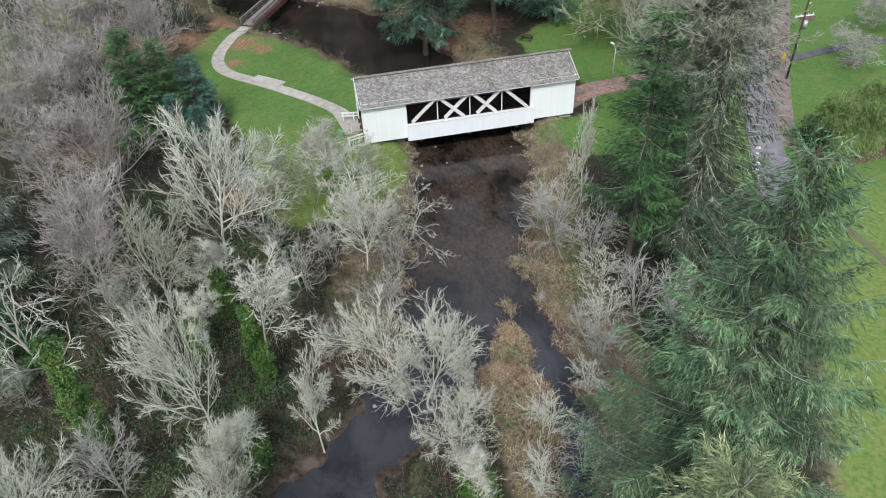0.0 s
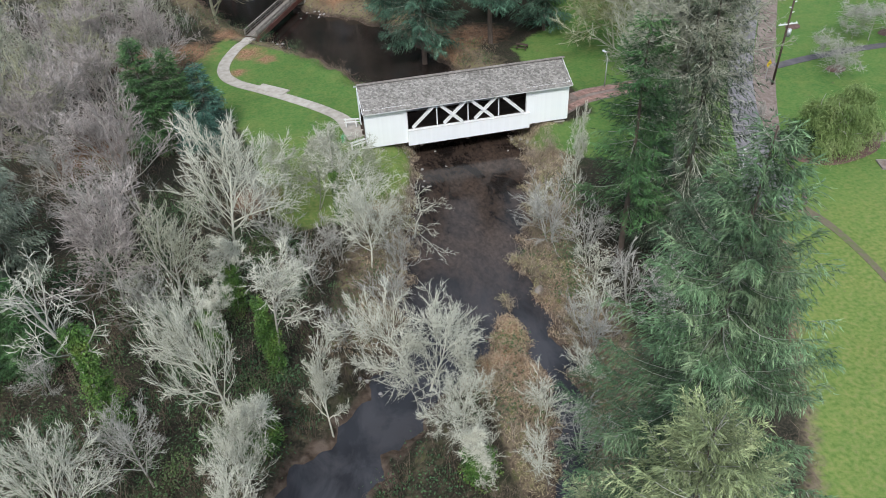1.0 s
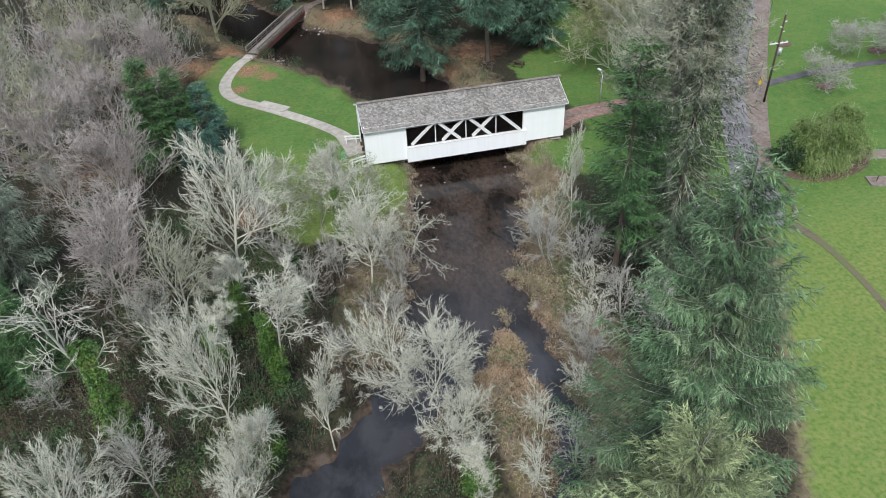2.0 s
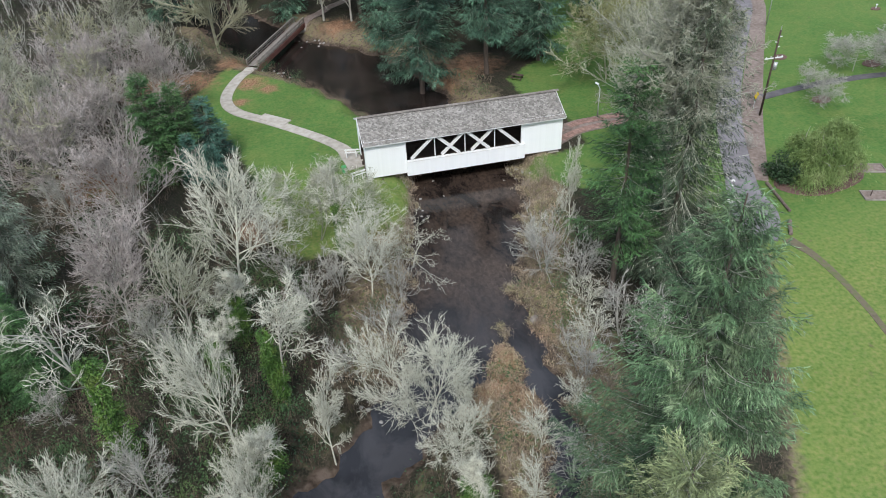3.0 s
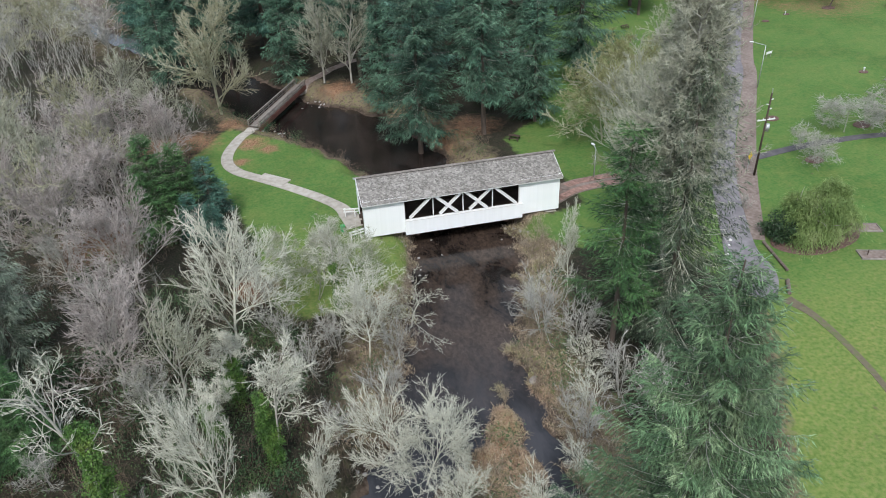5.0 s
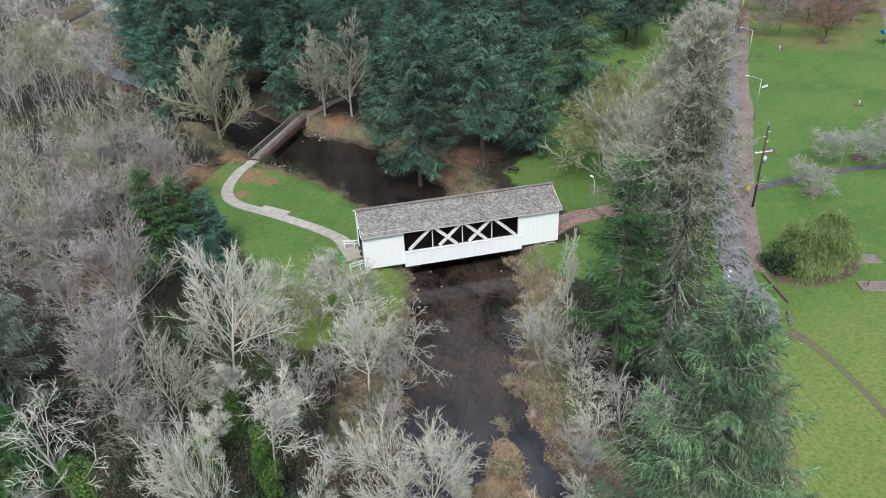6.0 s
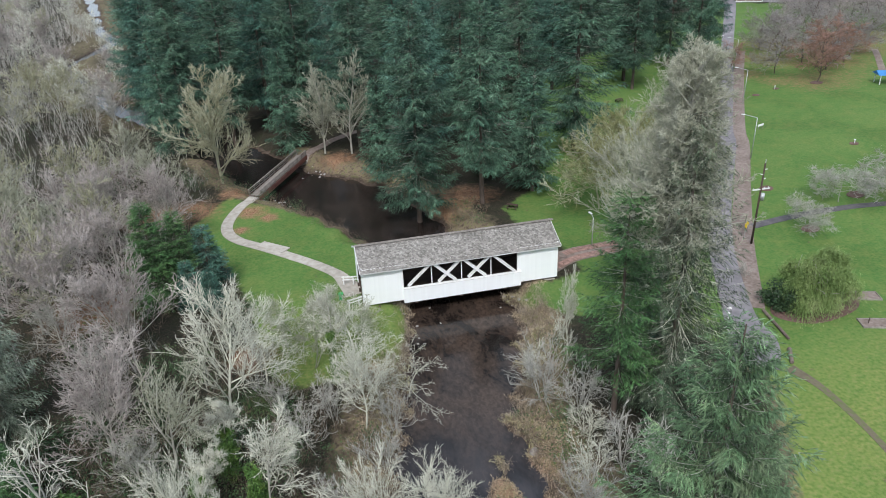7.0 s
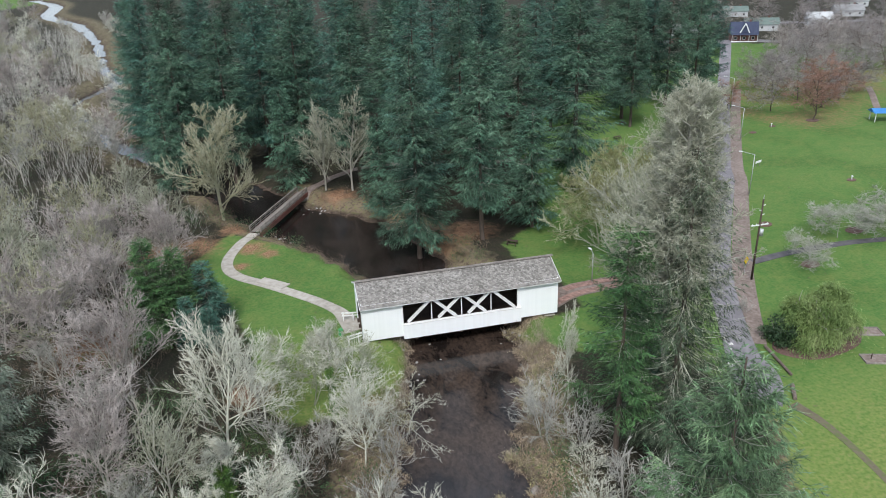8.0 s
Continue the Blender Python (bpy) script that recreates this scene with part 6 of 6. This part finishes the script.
def car(x, y, rz, paint, label):
    e = thing("car", label, "car", (x, y, 0.12), group="parked cars", rz=rz)
    bm = bmesh.new()
    prof = [(-2.2, 0.35), (-2.25, 0.8), (-1.9, 0.95), (-1.1, 1.45), (0.6, 1.45), (1.2, 0.95), (2.1, 0.85), (2.25, 0.4)]
    a = [bm.verts.new((px, -0.85, pz)) for px, pz in prof]
    b = [bm.verts.new((px, 0.85, pz)) for px, pz in prof]
    bm.faces.new(a)
    bm.faces.new(b[::-1])
    for k in range(8):
        bm.faces.new((a[k], a[(k + 1) % 8], b[(k + 1) % 8], b[k]))
    part("body", bm, paint, e)
    one_box("windows", (-1.2, 0.75, -0.87, 0.87, 1.0, 1.34), PANE, e, "dark side windows", 0)
    for wx in (-1.4, 1.4):
        for wy in (-0.8, 0.8):
            part("wheel", rod(bmesh.new(), (wx, wy - 0.1, 0.33), (wx, wy + 0.1, 0.33), 0.33, 0.33, 14), RUBBER, e)


for x, y, rz in ((177.6, 152, 60), (290, 262, 62), (318, 250, -25), (262, 228, -25)):
    car(x, y, rz, CAR_WHITE, "white car parked on the street")


def crosswalk():
    for k, (o) in enumerate((-1.2, 1.2)):
        bm = box(bmesh.new(), -2.6, 2.6, -0.2, 0.2, 0.0, 0.012)
        ob = part("road_marking", bm, WHITE_TRIM)
        ob.matrix_basis = pose(141.4 + o * 0.51, 142.0 + o * 0.86, ground_z(141.4, 142) + 0.1, 0, 0, -31)
        tagged(ob, "worn white stop line across the road", "road marking", kind="structure")


crosswalk()


# ---- brick approach path: herringbone bands of pavers ----
def brick_path():
    base = strip("brick_path_bed", [(26.6, 3.6, 1.9), (31, 5.4, 1.9), (36, 6.4, 1.9), (44, 6.6, 1.9), (52, 5.2, 1.9)], GRAVEL, "brick approach path to the bridge", "path", 0.03)
    proto = None
    c = spline([(26.6, 3.6), (31, 5.4), (36, 6.4), (44, 6.6)], 8)
    seg = np.linalg.norm(np.diff(c, axis=0), axis=1)
    run = np.concatenate([[0], np.cumsum(seg)])
    for k in range(34):
        s = k * 0.42 + 0.3
        if s > run[-1]:
            break
        x, y = np.interp(s, run, c[:, 0]), np.interp(s, run, c[:, 1])
        x2, y2 = np.interp(min(s + 0.2, run[-1]), run, c[:, 0]), np.interp(min(s + 0.2, run[-1]), run, c[:, 1])
        a = math.atan2(y2 - y, x2 - x) if x2 != x else 0
        for j, off in enumerate((-1.45, -1.05, -0.65, 0.55, 0.95, 1.35)):
            ob = one_box("brick", (-0.2, 0.2, -0.19, 0.19, -0.05, 0.05), BRICK, base, "", 0.012) if proto is None else proto.copy()
            if proto is None:
                proto = ob
            else:
                scene.collection.objects.link(ob)
            bx, by = x - math.sin(a) * off, y + math.cos(a) * off
            ob.matrix_basis = pose(bx, by, ground_z(bx, by) + 0.1, 0, 0, math.degrees(a))


brick_path()
